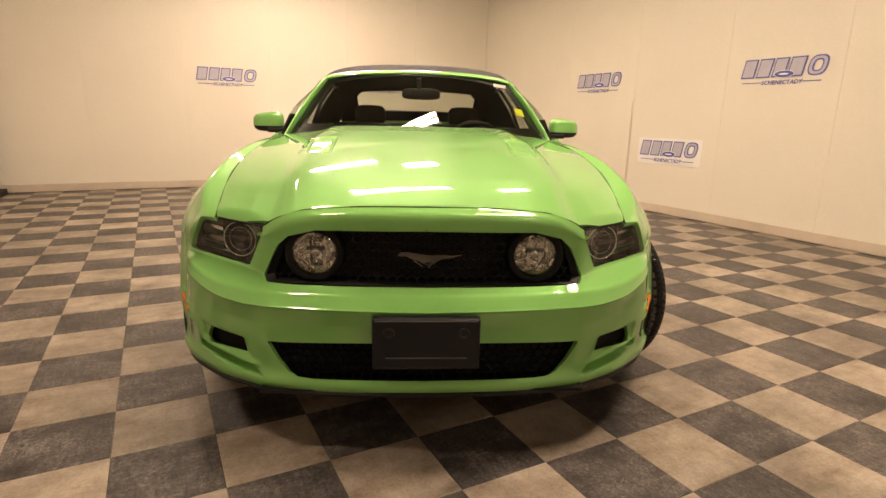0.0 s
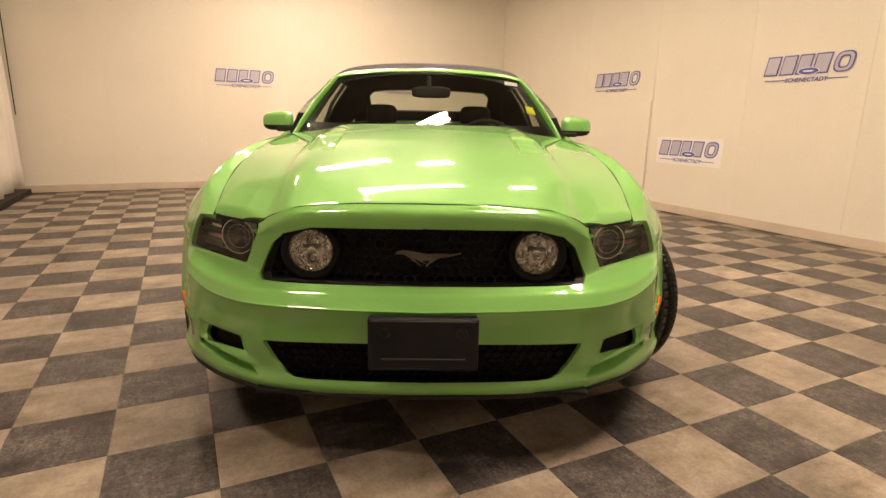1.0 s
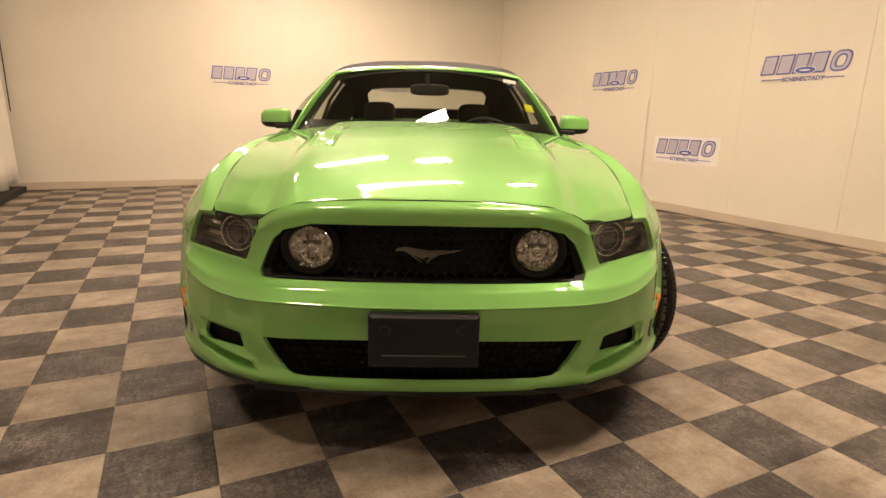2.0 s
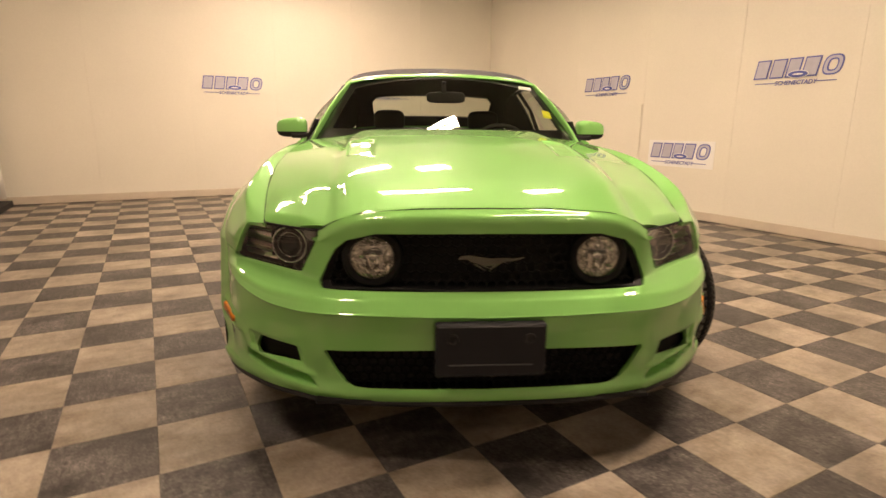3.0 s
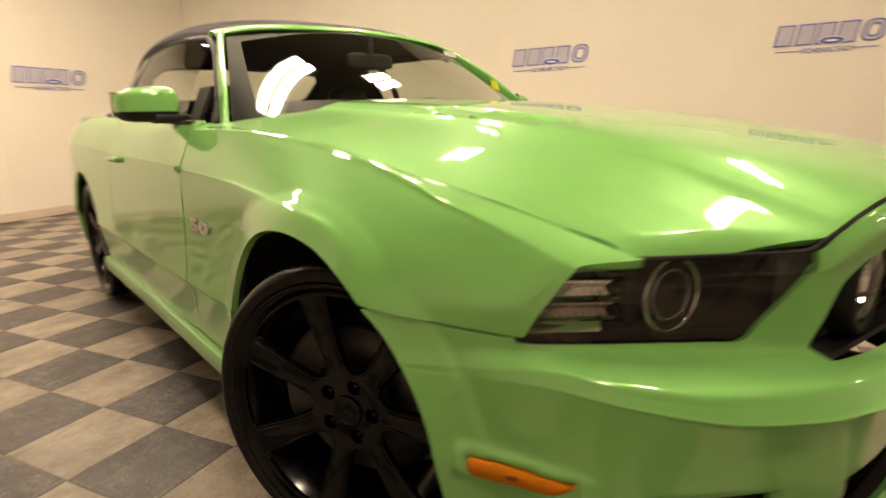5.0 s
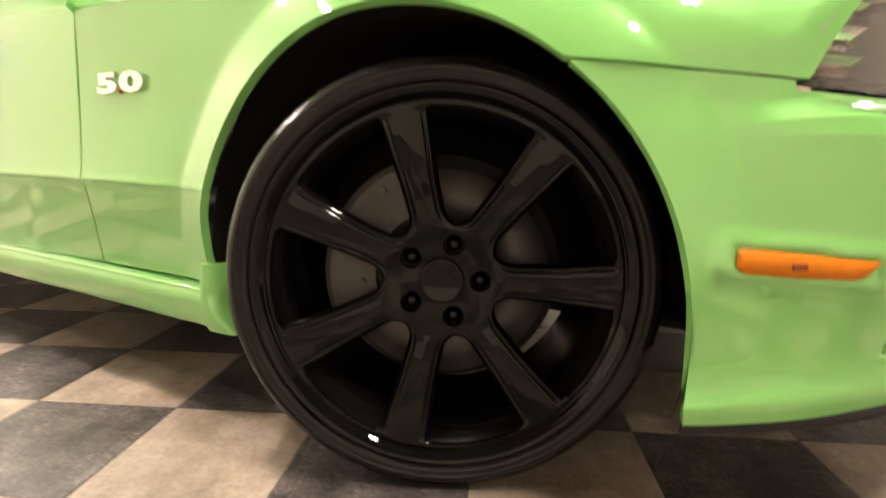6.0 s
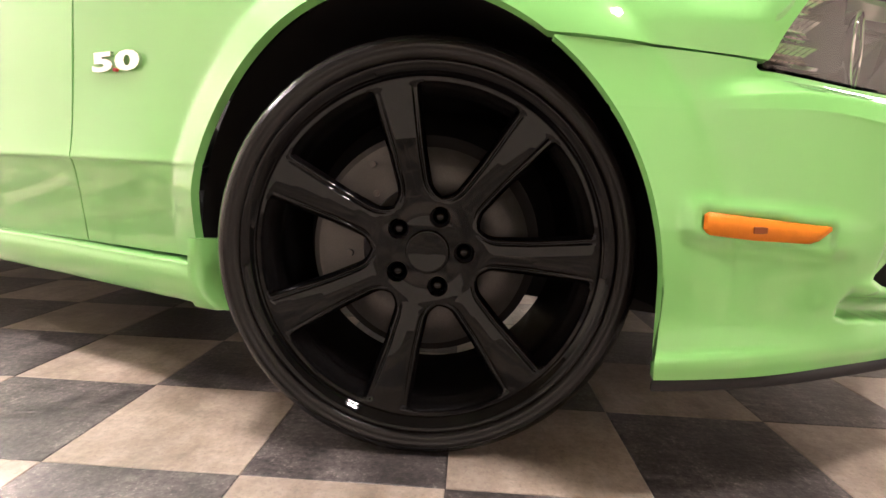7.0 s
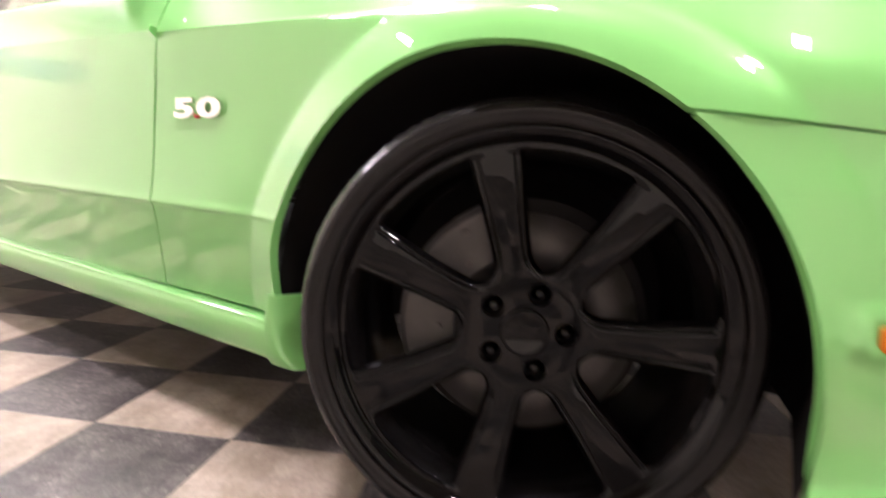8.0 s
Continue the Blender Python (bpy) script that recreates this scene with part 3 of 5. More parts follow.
ARCH_Y, ARCH_Z, ARCH_RY, ARCH_RZ = 0.911, 0.315, 0.416, 0.408


def arch_distance(p):
    q = np.hypot((p[:, 1] - ARCH_Y) / ARCH_RY, (p[:, 2] - ARCH_Z) / ARCH_RZ)
    return (q - 1) * 0.42


def seam_z(y):
    """The joint between bumper and wing."""
    return np.interp(y, [0.40, 0.50, 0.60, 0.70], [0.610, 0.619, 0.629, 0.637])


def wing_flare(p):
    """The rolled flare round the wheel arch."""
    q = p.copy()
    d = arch_distance(p)
    f = np.clip(1 - (d - 0.066) / 0.012, 0, 1)
    f = 0.0030 * f * f * (3 - 2 * f) + 0.0190 * np.clip(1 - d / 0.074, 0, 1)
    q[:, 0] += f * np.clip((p[:, 2] - 0.2) / 0.2, 0, 1) * (p[:, 0] > 0.7)
    return q


def nose_holes(p):
    x, z = np.abs(p[:, 0]), p[:, 2]
    d = poly_distance(x, z, GRILLE_HOLE, 0.008)
    d = np.minimum(d, poly_distance(x, z, LOWER_HOLE, 0.006))
    d = np.minimum(d, poly_distance(x, z, LAMP_HOLE, 0.005))
    d = np.minimum(d, poly_distance(x, z, DUCT_HOLE, 0.004))
    edge = p.copy()
    edge[:, 2] = np.maximum(p[:, 2], ARCH_Z)
    d = np.where(x > 0.75, np.minimum(d, arch_distance(edge)), d)
    return np.where(x > 0.79, np.minimum(d, seam_z(p[:, 1]) - 0.0032 - z), d)


def marker_up(p):
    """Height over the upper edge of the side marker."""
    return p[:, 2] - 0.4085 - 0.092 * (p[:, 1] - 0.315)


def marker_pod(p):
    """The swelling that carries the side marker, with a sloping shelf on top."""
    q, y, up = p.copy(), p[:, 1], marker_up(p)
    f = np.clip(1 - up / 0.024, 0, 1) * np.clip((up + 0.040) / 0.008, 0, 1)
    f = f * np.clip((y - 0.262) / 0.055, 0, 1) * np.clip((0.486 - y) / 0.022, 0, 1)
    q[:, 0] += np.where((p[:, 0] > 0.68) & (p[:, 2] < 0.47), 0.0095 * f * f * (3 - 2 * f), 0)
    return q


def nose_dents(p):
    x, z = np.abs(p[:, 0]), p[:, 2]
    q = p.copy()
    for outline, soft, deep in ((DUCT_DENT, 0.015, 0.012), (GROOVE, 0.008, 0.048)):
        f = np.clip(-poly_distance(x, z, outline) / soft, 0, 1)
        q[:, 1] += deep * f * f * (3 - 2 * f)
    # the blade between duct and groove
    ridge = np.interp(x, [0.505, 0.745], [0.3000, 0.3270])
    q[:, 1] -= 0.014 * np.exp(-((z - ridge) / 0.0075) ** 2) * np.clip((0.76 - x) / 0.03, 0, 1) * np.clip((x - 0.50) / 0.04, 0, 1)
    q = marker_pod(q)
    # seat of the side marker
    y, up = p[:, 1], marker_up(p)
    seat = np.clip((0.0255 + up) / 0.002, 0, 1) * np.clip((0.003 - up) / 0.002, 0, 1) * np.clip((y - 0.308) / 0.004, 0, 1) * np.clip((0.462 - y) / 0.004, 0, 1)
    q[:, 0] -= np.where(x > 0.68, 0.008 * seat, 0)
    # raised band along the foot beside the wheel
    f = np.clip((np.interp(p[:, 1], [0.30, 0.50], [0.258, 0.238]) - z) / 0.010, 0, 1) * np.clip((p[:, 1] - 0.28) / 0.12, 0, 1)
    q[:, 0] += 0.007 * np.where(x > 0.6, f * f * (3 - 2 * f), 0)
    return wing_flare(q)


bumper = part("front_bumper", both_halves("front_bumper", *panel(NOSE_SURFACE, 170, 190, (0, -1, 0), nose_holes, 0.014, nose_dents, True)), PAINT, car, "glossy green bumper cover", True)


def nose_y(x, z):
    """How far back the nose lies at a place seen from the front."""
    u, v = np.meshgrid(np.linspace(0, 1, 80), np.linspace(0, 1, 80))
    p = NOSE_SURFACE(u.ravel(), v.ravel())
    return float(p[np.argmin((p[:, 0] - abs(x)) ** 2 + (p[:, 2] - z) ** 2), 1])


def nose_x(y, z):
    """How far out the side of the nose lies."""
    u, v = np.meshgrid(np.linspace(0.55, 0.95, 260), np.linspace(0.65, 1, 260))
    p = NOSE_SURFACE(u.ravel(), v.ravel())
    return float(marker_pod(wing_flare(p))[np.argmin((p[:, 1] - y) ** 2 + (p[:, 2] - z) ** 2), 0])


# black lower lip
lip_rows = [np.stack([NX, FOOT + dy, level(z, z - 0.036)], 1) for dy, z in ((0.016, 0.236), (0.002, 0.232), (-0.002, 0.225), (0.005, 0.216), (0.03, 0.213))]
part("front_lip", both_halves("front_lip", *panel(surface(lip_rows), 16, 70, (0, -1, 0), lambda p: np.where(np.abs(p[:, 0]) > 0.7, 0.497 - p[:, 1], 1.0), 0.004, None, True)), BLACK, car, "black rubber lower lip", True)


# grille: bezel, honeycomb and dark backing
def bezel(name, outline, scale, y0, y1, mat, parent):
    pts = [p for p in outline if p[0] >= 0]
    ring = [(x, z) for x, z in pts] + [(-x, z) for x, z in pts[::-1]]
    cz = sum(z for _, z in ring) / len(ring)
    bm = bmesh.new()
    n = len(ring)
    rings = []
    for k, off in ((1.0, y0), (scale, y0 + 0.004), (scale, y1)):
        rings.append([bm.verts.new((x * (k if k < 1 else 1.004), (nose_y(x, z) + off) if off < 0.05 else 0.172, cz + (z - cz) * k)) for x, z in ring])
    for a, b in zip(rings, rings[1:]):
        for i in range(n):
            bm.faces.new((a[i], a[(i + 1) % n], b[(i + 1) % n], b[i]))
    return part(name, bm, mat, parent)


def honeycomb(name, x0, x1, z0, z1, size, y_of, inside, mat, parent, thick=0.0045, depth=0.014):
    verts, faces = [], []
    dx, dz = size * math.sqrt(3), size * 1.5
    row = 0
    z = z0
    while z <= z1:
        x = x0 + (dx / 2 if row % 2 else 0)
        while x <= x1:
            if inside(x, z):
                n = len(verts)
                for r, y in ((size + 0.0004, 0), (size - thick, 0), (size - thick, depth), (size + 0.0004, depth)):
                    for k in range(6):
                        a = math.pi / 3 * k + math.pi / 6
                        verts.append((x + r * math.cos(a), y_of(x) + y, z + r * math.sin(a)))
                for a in (0, 6, 12):
                    for k in range(6):
                        faces.append((n + a + k, n + a + (k + 1) % 6, n + a + 6 + (k + 1) % 6, n + a + 6 + k))
            x += dx
        z += dz
        row += 1
    return tagged(part(name, raw(name, verts, faces), mat, parent), kind="stuff")


grille = part("grille", prism([(-0.50, 0.545), (0.50, 0.545), (0.47, 0.70), (0.38, 0.74), (-0.38, 0.74), (-0.47, 0.70)], 0.175, 0.185), GRILLE_BACK, car, "black honeycomb radiator grille")
gd = lambda x, z: poly_distance(np.array([abs(x)]), np.array([z]), GRILLE_HOLE)[0]
honeycomb("honeycomb", -0.46, 0.46, 0.57, 0.735, 0.0172, lambda x: 0.105 + 0.16 * x * x, lambda x, z: gd(x, z) < 0.012 and math.hypot(abs(x) - 0.331, z - 0.65) > 0.085, GRILLE, grille, 0.0030, 0.009)
bezel("bezel", [(0, 0.735), (0.32, 0.731), (0.405, 0.710), (0.443, 0.677), (0.479, 0.582), (0.468, 0.566), (0, 0.562)], 0.955, 0.009, 0.10, GRILLE, grille)
low = part("lower_grille", prism([(-0.48, 0.26), (0.48, 0.26), (0.48, 0.395), (-0.48, 0.395)], 0.125, 0.135), GRILLE_BACK, car, "black lower air intake mesh")
honeycomb("honeycomb", -0.43, 0.43, 0.27, 0.385, 0.0160, lambda x: 0.075 + 0.12 * x * x, lambda x, z: True, MESH, low, 0.0030, 0.009)

part("intake_tray", box_bm(-0.50, 0.50, 0.055, 0.36, 0.228, 0.238), DARK, car, "dark tray under the intake")

# running emblem in the grille: a plain stretched silver shape
emblem = part("emblem", prism([(-0.088, 0.6520), (-0.078, 0.6645), (-0.056, 0.6676), (-0.038, 0.6614), (0.008, 0.6567), (0.044, 0.6582), (0.076, 0.6543), (0.104, 0.6614), (0.108, 0.6582), (0.081, 0.6489), (0.049, 0.6465), (0.026, 0.6364), (-0.010, 0.6333), (-0.042, 0.6426), (-0.060, 0.6543)], 0.083, 0.094, 0.0015), EMBLEM, car, "small stretched dull chrome emblem")
for x0, z0, x1, z1 in ((-0.040, 0.641, -0.010, 0.620), (-0.024, 0.639, 0.013, 0.622), (0.026, 0.641, 0.004, 0.617), (0.044, 0.647, 0.013, 0.626)):
    part("stroke", prism([(x0 - 0.0055, z0), (x0 + 0.0055, z0), (x1 + 0.003, z1), (x1 - 0.003, z1)], 0.084, 0.092, 0.001), EMBLEM, emblem)

# number plate bracket: bare plastic with two holes and a groove
bracket = part("plate_bracket", box_bm(-0.156, 0.156, -0.022, 0.012, 0.338, 0.496, 0.008, 3), PLATE, car, "empty dark grey number plate bracket")
for x in (-0.108, 0.108):
    v, f = lathe([(-0.0, 0.0001), (0.0, 0.010), (-0.004, 0.013), (-0.004, 0.016), (0.0, 0.017)], 24)
    ob = part("plate_hole", raw("plate_hole", v, f), BLACK, bracket)
    ob.matrix_local = pose(x, -0.0225, 0.452, 0, 0, 90)
part("plate_groove", box_bm(-0.118, 0.118, -0.0245, -0.021, 0.374, 0.378, 0.001, 1), PLATE_LINE, bracket)
part("plate_rim", box_bm(-0.148, 0.148, -0.0235, -0.021, 0.486, 0.490, 0.001, 1), PLATE_LINE, bracket)
part("plate_rim", box_bm(-0.148, 0.148, -0.0235, -0.021, 0.344, 0.348, 0.001, 1), PLATE, bracket)

# round lamps in the grille
for sx in (1, -1):
    lamp = part("fog_lamp", raw("fog_lamp", *lathe([(0.02, 0.088), (-0.012, 0.086), (-0.02, 0.078), (-0.014, 0.064), (0.03, 0.058), (0.06, 0.04)], 48)), GRILLE, car, "round clear lamp in the grille", True)
    lamp.matrix_local = pose(sx * 0.331, 0.115, 0.654, 0, 0, 90)

    def facets(i, j, h, r):
        # upright panels of facets, each tilted its own way
        a = 2 * math.pi * i / 96
        across, up = r * math.cos(a), r * math.sin(a)
        ca, cu = math.floor((across + 0.006) / 0.017), math.floor(up / 0.028)
        ta, tu = 0.45 * math.sin(ca * 2.3 + cu * 4.1), 0.40 * math.sin(ca * 5.7 + cu * 1.9 + 1.0)
        tilt = ta * (across + 0.006 - (ca + 0.5) * 0.017) + tu * (up - (cu + 0.5) * 0.028)
        return h - 0.004 + tilt * (1 if 0 < j < 9 else 0), r
    part("reflector", raw("reflector", *lathe([(0.000, 0.062), (0.012, 0.059), (0.022, 0.054), (0.031, 0.047), (0.038, 0.039), (0.043, 0.031), (0.046, 0.023), (0.048, 0.015), (0.049, 0.007), (0.049, 0.0006)], 96, mod=facets)), BOWL, lamp, "chrome reflector bowl")
    part("bulb_shield", raw("bulb_shield", *lathe([(-0.002, 0.0005), (-0.003, 0.009), (-0.001, 0.0125), (0.004, 0.015), (0.04, 0.014)], 32)), SILVER, lamp, "", True)
    # mirror bars added in place of the bright upright reflections in the bowl
    for dx, turn in ((-0.026, 14), (0.018, -24)):
        rib = part("bowl_glint_bar", box_bm(0.010, 0.016, -0.0065, 0.0065, -0.042, 0.036, 0.0012, 1), REFLECTOR, lamp)
        rib.matrix_local = pose(0.008, dx, 0, 0, 0, turn)
    part("bulb_bar", box_bm(0.004, 0.012, -0.027, 0.027, 0.006, 0.018, 0.002), STEEL, lamp)
    part("lens", raw("lens", *lathe([(-0.014, 0.067), (-0.022, 0.055), (-0.027, 0.035), (-0.029, 0.001)], 48)), LENS, lamp, "clear glass lens", True)

# headlamps
lamp_inside = lambda p: -poly_distance(np.abs(p[:, 0]), p[:, 2], LAMP_HOLE, 0.0)


def set_back(fn, dist):
    def at(u, v):
        p = fn(u, v).copy()
        p[:, 1] += dist * 0.85
        p[:, 0] -= dist * 0.35
        return p
    return at


def lamp_zone(fn):
    return lambda u, v: fn(np.asarray(u) * 0.42, 0.35 + np.asarray(v) * 0.50)


zone = lamp_zone(NOSE_SURFACE)
lens_sides = sides("headlamp", panel(zone, 60, 70, (0, -1, 0), lamp_inside, 0.006), LENS, car, "clear headlamp lens with smoked housing")
for sx, lens in zip((1, -1), lens_sides):
    vf = panel(set_back(zone, 0.095), 50, 60, (0, -1, 0), lambda p: -poly_distance(np.abs(p[:, 0]) + 0.033, p[:, 2], LAMP_HOLE, 0.012), 0.0)
    if sx < 0:
        vf = mirrored(*vf)
    part("housing", raw("housing", *vf), GLOSS, lens, "smoked black housing", True)
    vf = panel(set_back(zone, 0.070), 50, 60, (0, -1, 0), lambda p: np.minimum(-poly_distance(np.abs(p[:, 0]) + 0.026, p[:, 2], LAMP_HOLE, 0.008), p[:, 0] - 0.66), 0.0)
    if sx < 0:
        vf = mirrored(*vf)
    part("side_reflector", raw("side_reflector", *vf), SMOKED, lens, "bright reflector shell", True)
    ring = part("lamp_ring", raw("lamp_ring", *lathe([(0.045, 0.052), (-0.008, 0.0575), (-0.014, 0.057), (-0.015, 0.054), (-0.008, 0.051), (0.02, 0.046), (0.045, 0.042)], 56)), GLOSS, lens, "", True)
    ring.matrix_local = pose(sx * 0.597, 0.300, 0.656, 0, 0, 90 + sx * 14)
    rim = part("light_ring", raw("light_ring", *lathe([(-0.014, 0.0585), (-0.0185, 0.0575), (-0.0185, 0.0545), (-0.014, 0.0535)], 56, closed=True)), REFLECTOR, lens, "bright ring round the projector", True)
    rim.matrix_local = pose(sx * 0.597, 0.300, 0.656, 0, 0, 90 + sx * 14)
    rim2 = part("projector_ring", raw("projector_ring", *lathe([(-0.012, 0.0405), (-0.015, 0.039), (-0.013, 0.037)], 48, closed=True)), SILVER, lens, "", True)
    rim2.matrix_local = pose(sx * 0.597, 0.300, 0.656, 0, 0, 90 + sx * 14)
    eye = part("projector", raw("projector", *lathe([(0.012, 0.040), (-0.004, 0.036), (-0.016, 0.026), (-0.021, 0.012), (-0.022, 0.0005)], 40)), GLOSS, lens, "dark round projector lens", True)
    eye.matrix_local = pose(sx * 0.597, 0.300, 0.656, 0, 0, 90 + sx * 14)
    part("divider", box_bm(min(sx * 0.655, sx * 0.663), max(sx * 0.655, sx * 0.663), 0.312, 0.375, 0.615, 0.715, 0.002), GLOSS, lens)
    for k, (z0, z1) in enumerate(((0.690, 0.712), (0.655, 0.684), (0.622, 0.648))):
        bm = bmesh.new()
        quad = []
        n = 25
        for i in range(n):
            t = i / (n - 1)
            x = 0.668 + t * 0.108
            y = 0.345 + 0.90 * (x - 0.668)
            wob = 0.003 * (i % 2)
            quad.append([bm.verts.new((sx * x, y - wob, z0)), bm.verts.new((sx * x, y + 0.012 - wob, (z0 + z1) / 2)), bm.verts.new((sx * x, y - 0.006 - wob, z1))])
        for a, b in zip(quad, quad[1:]):
            for i in range(2):
                bm.faces.new((a[i], a[i + 1], b[i + 1], b[i]))
        part("reflector", bm, REFLECTOR if k == 1 else SMOKED, lens, "smoked faceted reflector")
        bm = bmesh.new()
        prev = None
        for i in range(n):
            x = 0.664 + i / (n - 1) * 0.112
            y = 0.338 + 0.90 * (x - 0.664)
            sec = [bm.verts.new((sx * x, y + a, z0 - 0.004 + b)) for a, b in ((0, 0), (-0.006, 0.004), (0, 0.008), (0.012, 0.004))]
            if prev:
                for q in range(4):
                    bm.faces.new((prev[q], prev[(q + 1) % 4], sec[(q + 1) % 4], sec[q]))
            prev = sec
        part("trim_bar", bm, REFLECTOR, lens, "bright thin bar")

# brake ducts: dark plate behind the opening
for sx in (1, -1):
    verts, faces = [], []
    for x in (0.530, 0.580, 0.630, 0.680, 0.735):
        y = float(np.interp(x, NX, LOW)) + 0.055
        verts += [(sx * x, y, 0.305), (sx * x, y, 0.405), (sx * x, y + 0.012, 0.405), (sx * x, y + 0.012, 0.305)]
    for k in range(4):
        faces += [(k * 4 + a, k * 4 + (a + 1) % 4, k * 4 + 4 + (a + 1) % 4, k * 4 + 4 + a) for a in range(4)]
    faces += [(0, 1, 2, 3), (19, 18, 17, 16)]
    part("duct", raw("duct", verts, faces), DARK, car, "dark brake duct")

# amber side markers
for sx in (1, -1):
    bm = bmesh.new()
    rings = []
    for k, off in ((1.0, -0.03), (1.0, -0.0015), (0.94, 0.0020)):
        ring = []
        for y, z in ((0.338, 0.3852), (0.3275, 0.3895), (0.314, 0.403), (0.315, 0.4075), (0.39, 0.4140), (0.452, 0.4200), (0.4565, 0.4165), (0.4560, 0.3990), (0.450, 0.3915), (0.40, 0.3868)):
            y, z = 0.388 + (y - 0.388) * k, 0.402 + (z - 0.402) * k
            ring.append(bm.verts.new((sx * (nose_x(y, z) + off), y, z)))
        rings.append(ring)
    for ra, rb in zip(rings, rings[1:]):
        for i in range(10):
            bm.faces.new((ra[i], ra[(i + 1) % 10], rb[(i + 1) % 10], rb[i]))
    for quad in ((0, 1, 2, 3), (0, 3, 4, 9), (9, 4, 5, 8), (5, 6, 7, 8)):
        bm.faces.new([rings[-1][i] for i in quad]).smooth = True
    marker = part("side_marker", bm, AMBER, car, "amber plastic side marker lamp")
    b = part("bulb", box_bm(-0.0095, 0.0095, -0.0012, 0.0012, -0.0044, 0.0044, 0.001, 1), AMBER_DARK, marker)
    b.matrix_local = pose(sx * (nose_x(0.393, 0.400) + 0.0023), 0.393, 0.400, 0, 0, sx * 56.5)

# ---- bonnet ----
EDGE_Y = [0.290, 0.52, 0.75, 1.00, 1.25, 1.48, 1.705]
EDGE_Z = [0.725, 0.786, 0.836, 0.877, 0.907, 0.928, 0.948]
EDGE_X = [0.680, 0.722, 0.756, 0.774, 0.783, 0.786, 0.790]
HT = np.array([0, 0.1, 0.2, 0.4, 0.6, 0.8, 1.0])
EDGE = surface([list(zip(EDGE_X, EDGE_Y, EDGE_Z))] * 2)(np.zeros(300), np.linspace(0, 1, 300))
HS = np.array([0, 0.25, 0.45, 0.56, 0.62, 0.68, 0.84, 1.0])
zc = np.array([0.806, 0.847, 0.878, 0.925, 0.961, 0.990, 1.012])
bulge = np.array([1, 0.98, 0.93, 0.86, 0.70, 0.48, 0.24, 0])
bulge0 = np.array([1, 0.985, 0.92, 0.72, 0.42, 0.12, 0, 0])
hood_rows = []
for k, t in enumerate(HT):
    ye = 0.31
    for _ in range(8):
        xe = np.interp(ye, EDGE[:, 1], EDGE[:, 0]) - 0.0035
        ya = np.interp(xe, NX, UPPER + 0.014 * NOSE) + 0.009
        ye = ya + (1.42 + 0.21 * (xe / 0.755) ** 2.2 - ya) * t
    x = HS * xe
    y0 = np.interp(x, NX, UPPER + 0.014 * NOSE) + 0.009
    y1 = 1.42 + 0.42 * (x / 0.755) ** 2.2 * 0.5
    bl = bulge0 if k == 0 else (bulge0 + bulge) / 2 if k == 1 else bulge
    edge_z = np.interp(ye, EDGE[:, 1], EDGE[:, 2]) + 0.0005
    z = edge_z + (zc[k] - edge_z) * bl
    if k == 0:
        z = np.interp(x, NX, TOP_Z) + 0.003
        z[-1] = 0.728
    hood_rows.append(np.stack([x, y0 + (y1 - y0) * t, z], 1))
HOOD = surface(hood_rows)
VENT = [(0.353, 0.640), (0.452, 0.690), (0.482, 1.060), (0.375, 1.010)]
hood_hole = lambda p: poly_distance(np.abs(p[:, 0]), p[:, 1], VENT, 0.006)


def hood_dent(p):
    q = p.copy()
    # rolled front edge
    d = p[:, 1] - np.interp(np.abs(p[:, 0]), NX, UPPER + 0.014 * NOSE)
    q[:, 2] -= 0.002 * np.clip(1 - (d - 0.009) / 0.006, 0, 1) ** 2
    # upright band over the lamps, fading towards the nose and the bonnet's middle
    rise = np.clip((d - 0.009) / 0.034, 0, 1)
    back = np.clip(1 - (d - 0.043) / 0.30, 0, 1)
    q[:, 2] += 0.015 * rise * (2 - rise) * back * back * np.clip((np.abs(p[:, 0]) - 0.47) / 0.08, 0, 1) * np.clip((0.70 - np.abs(p[:, 0])) / 0.05, 0, 1) ** 0.5
    f = np.clip(-hood_hole(p) / 0.010, 0, 1)
    rim = np.clip(1 - np.abs(hood_hole(p) - 0.004) / 0.008, 0, 1)
    q[:, 2] += 0.0014 * rim * rim * (3 - 2 * rim) - 0.010 * f * f * (3 - 2 * f)
    return q


hood = part("hood", both_halves("hood", *panel(HOOD, 130, 110, (0, 0, 1), None, 0.014, hood_dent, True)), PAINT, car, "long glossy green bonnet with a raised centre", True)


def hood_z(x, y):
    u, v = np.meshgrid(np.linspace(0, 1, 60), np.linspace(0, 1, 60))
    p = HOOD(u.ravel(), v.ravel())
    return float(p[np.argmin((p[:, 0] - abs(x)) ** 2 + (p[:, 1] - y) ** 2), 2])


def tube(path, r=0.0035, n=6):
    """A thin round strip along a path."""
    path = [Vector(p) for p in path]
    verts, faces = [], []
    for i, p in enumerate(path):
        d = (path[min(i + 1, len(path) - 1)] - path[max(i - 1, 0)]).normalized()
        s = d.cross(Vector((0, 0, 1))).normalized()
        t = s.cross(d)
        for k in range(n):
            a = 2 * math.pi * k / n
            verts.append(tuple(p + s * (r * math.cos(a)) + t * (r * math.sin(a))))
    for i in range(len(path) - 1):
        for k in range(n):
            a, b = i * n + k, i * n + (k + 1) % n
            faces.append((a, b, b + n, a + n))
    return verts, faces


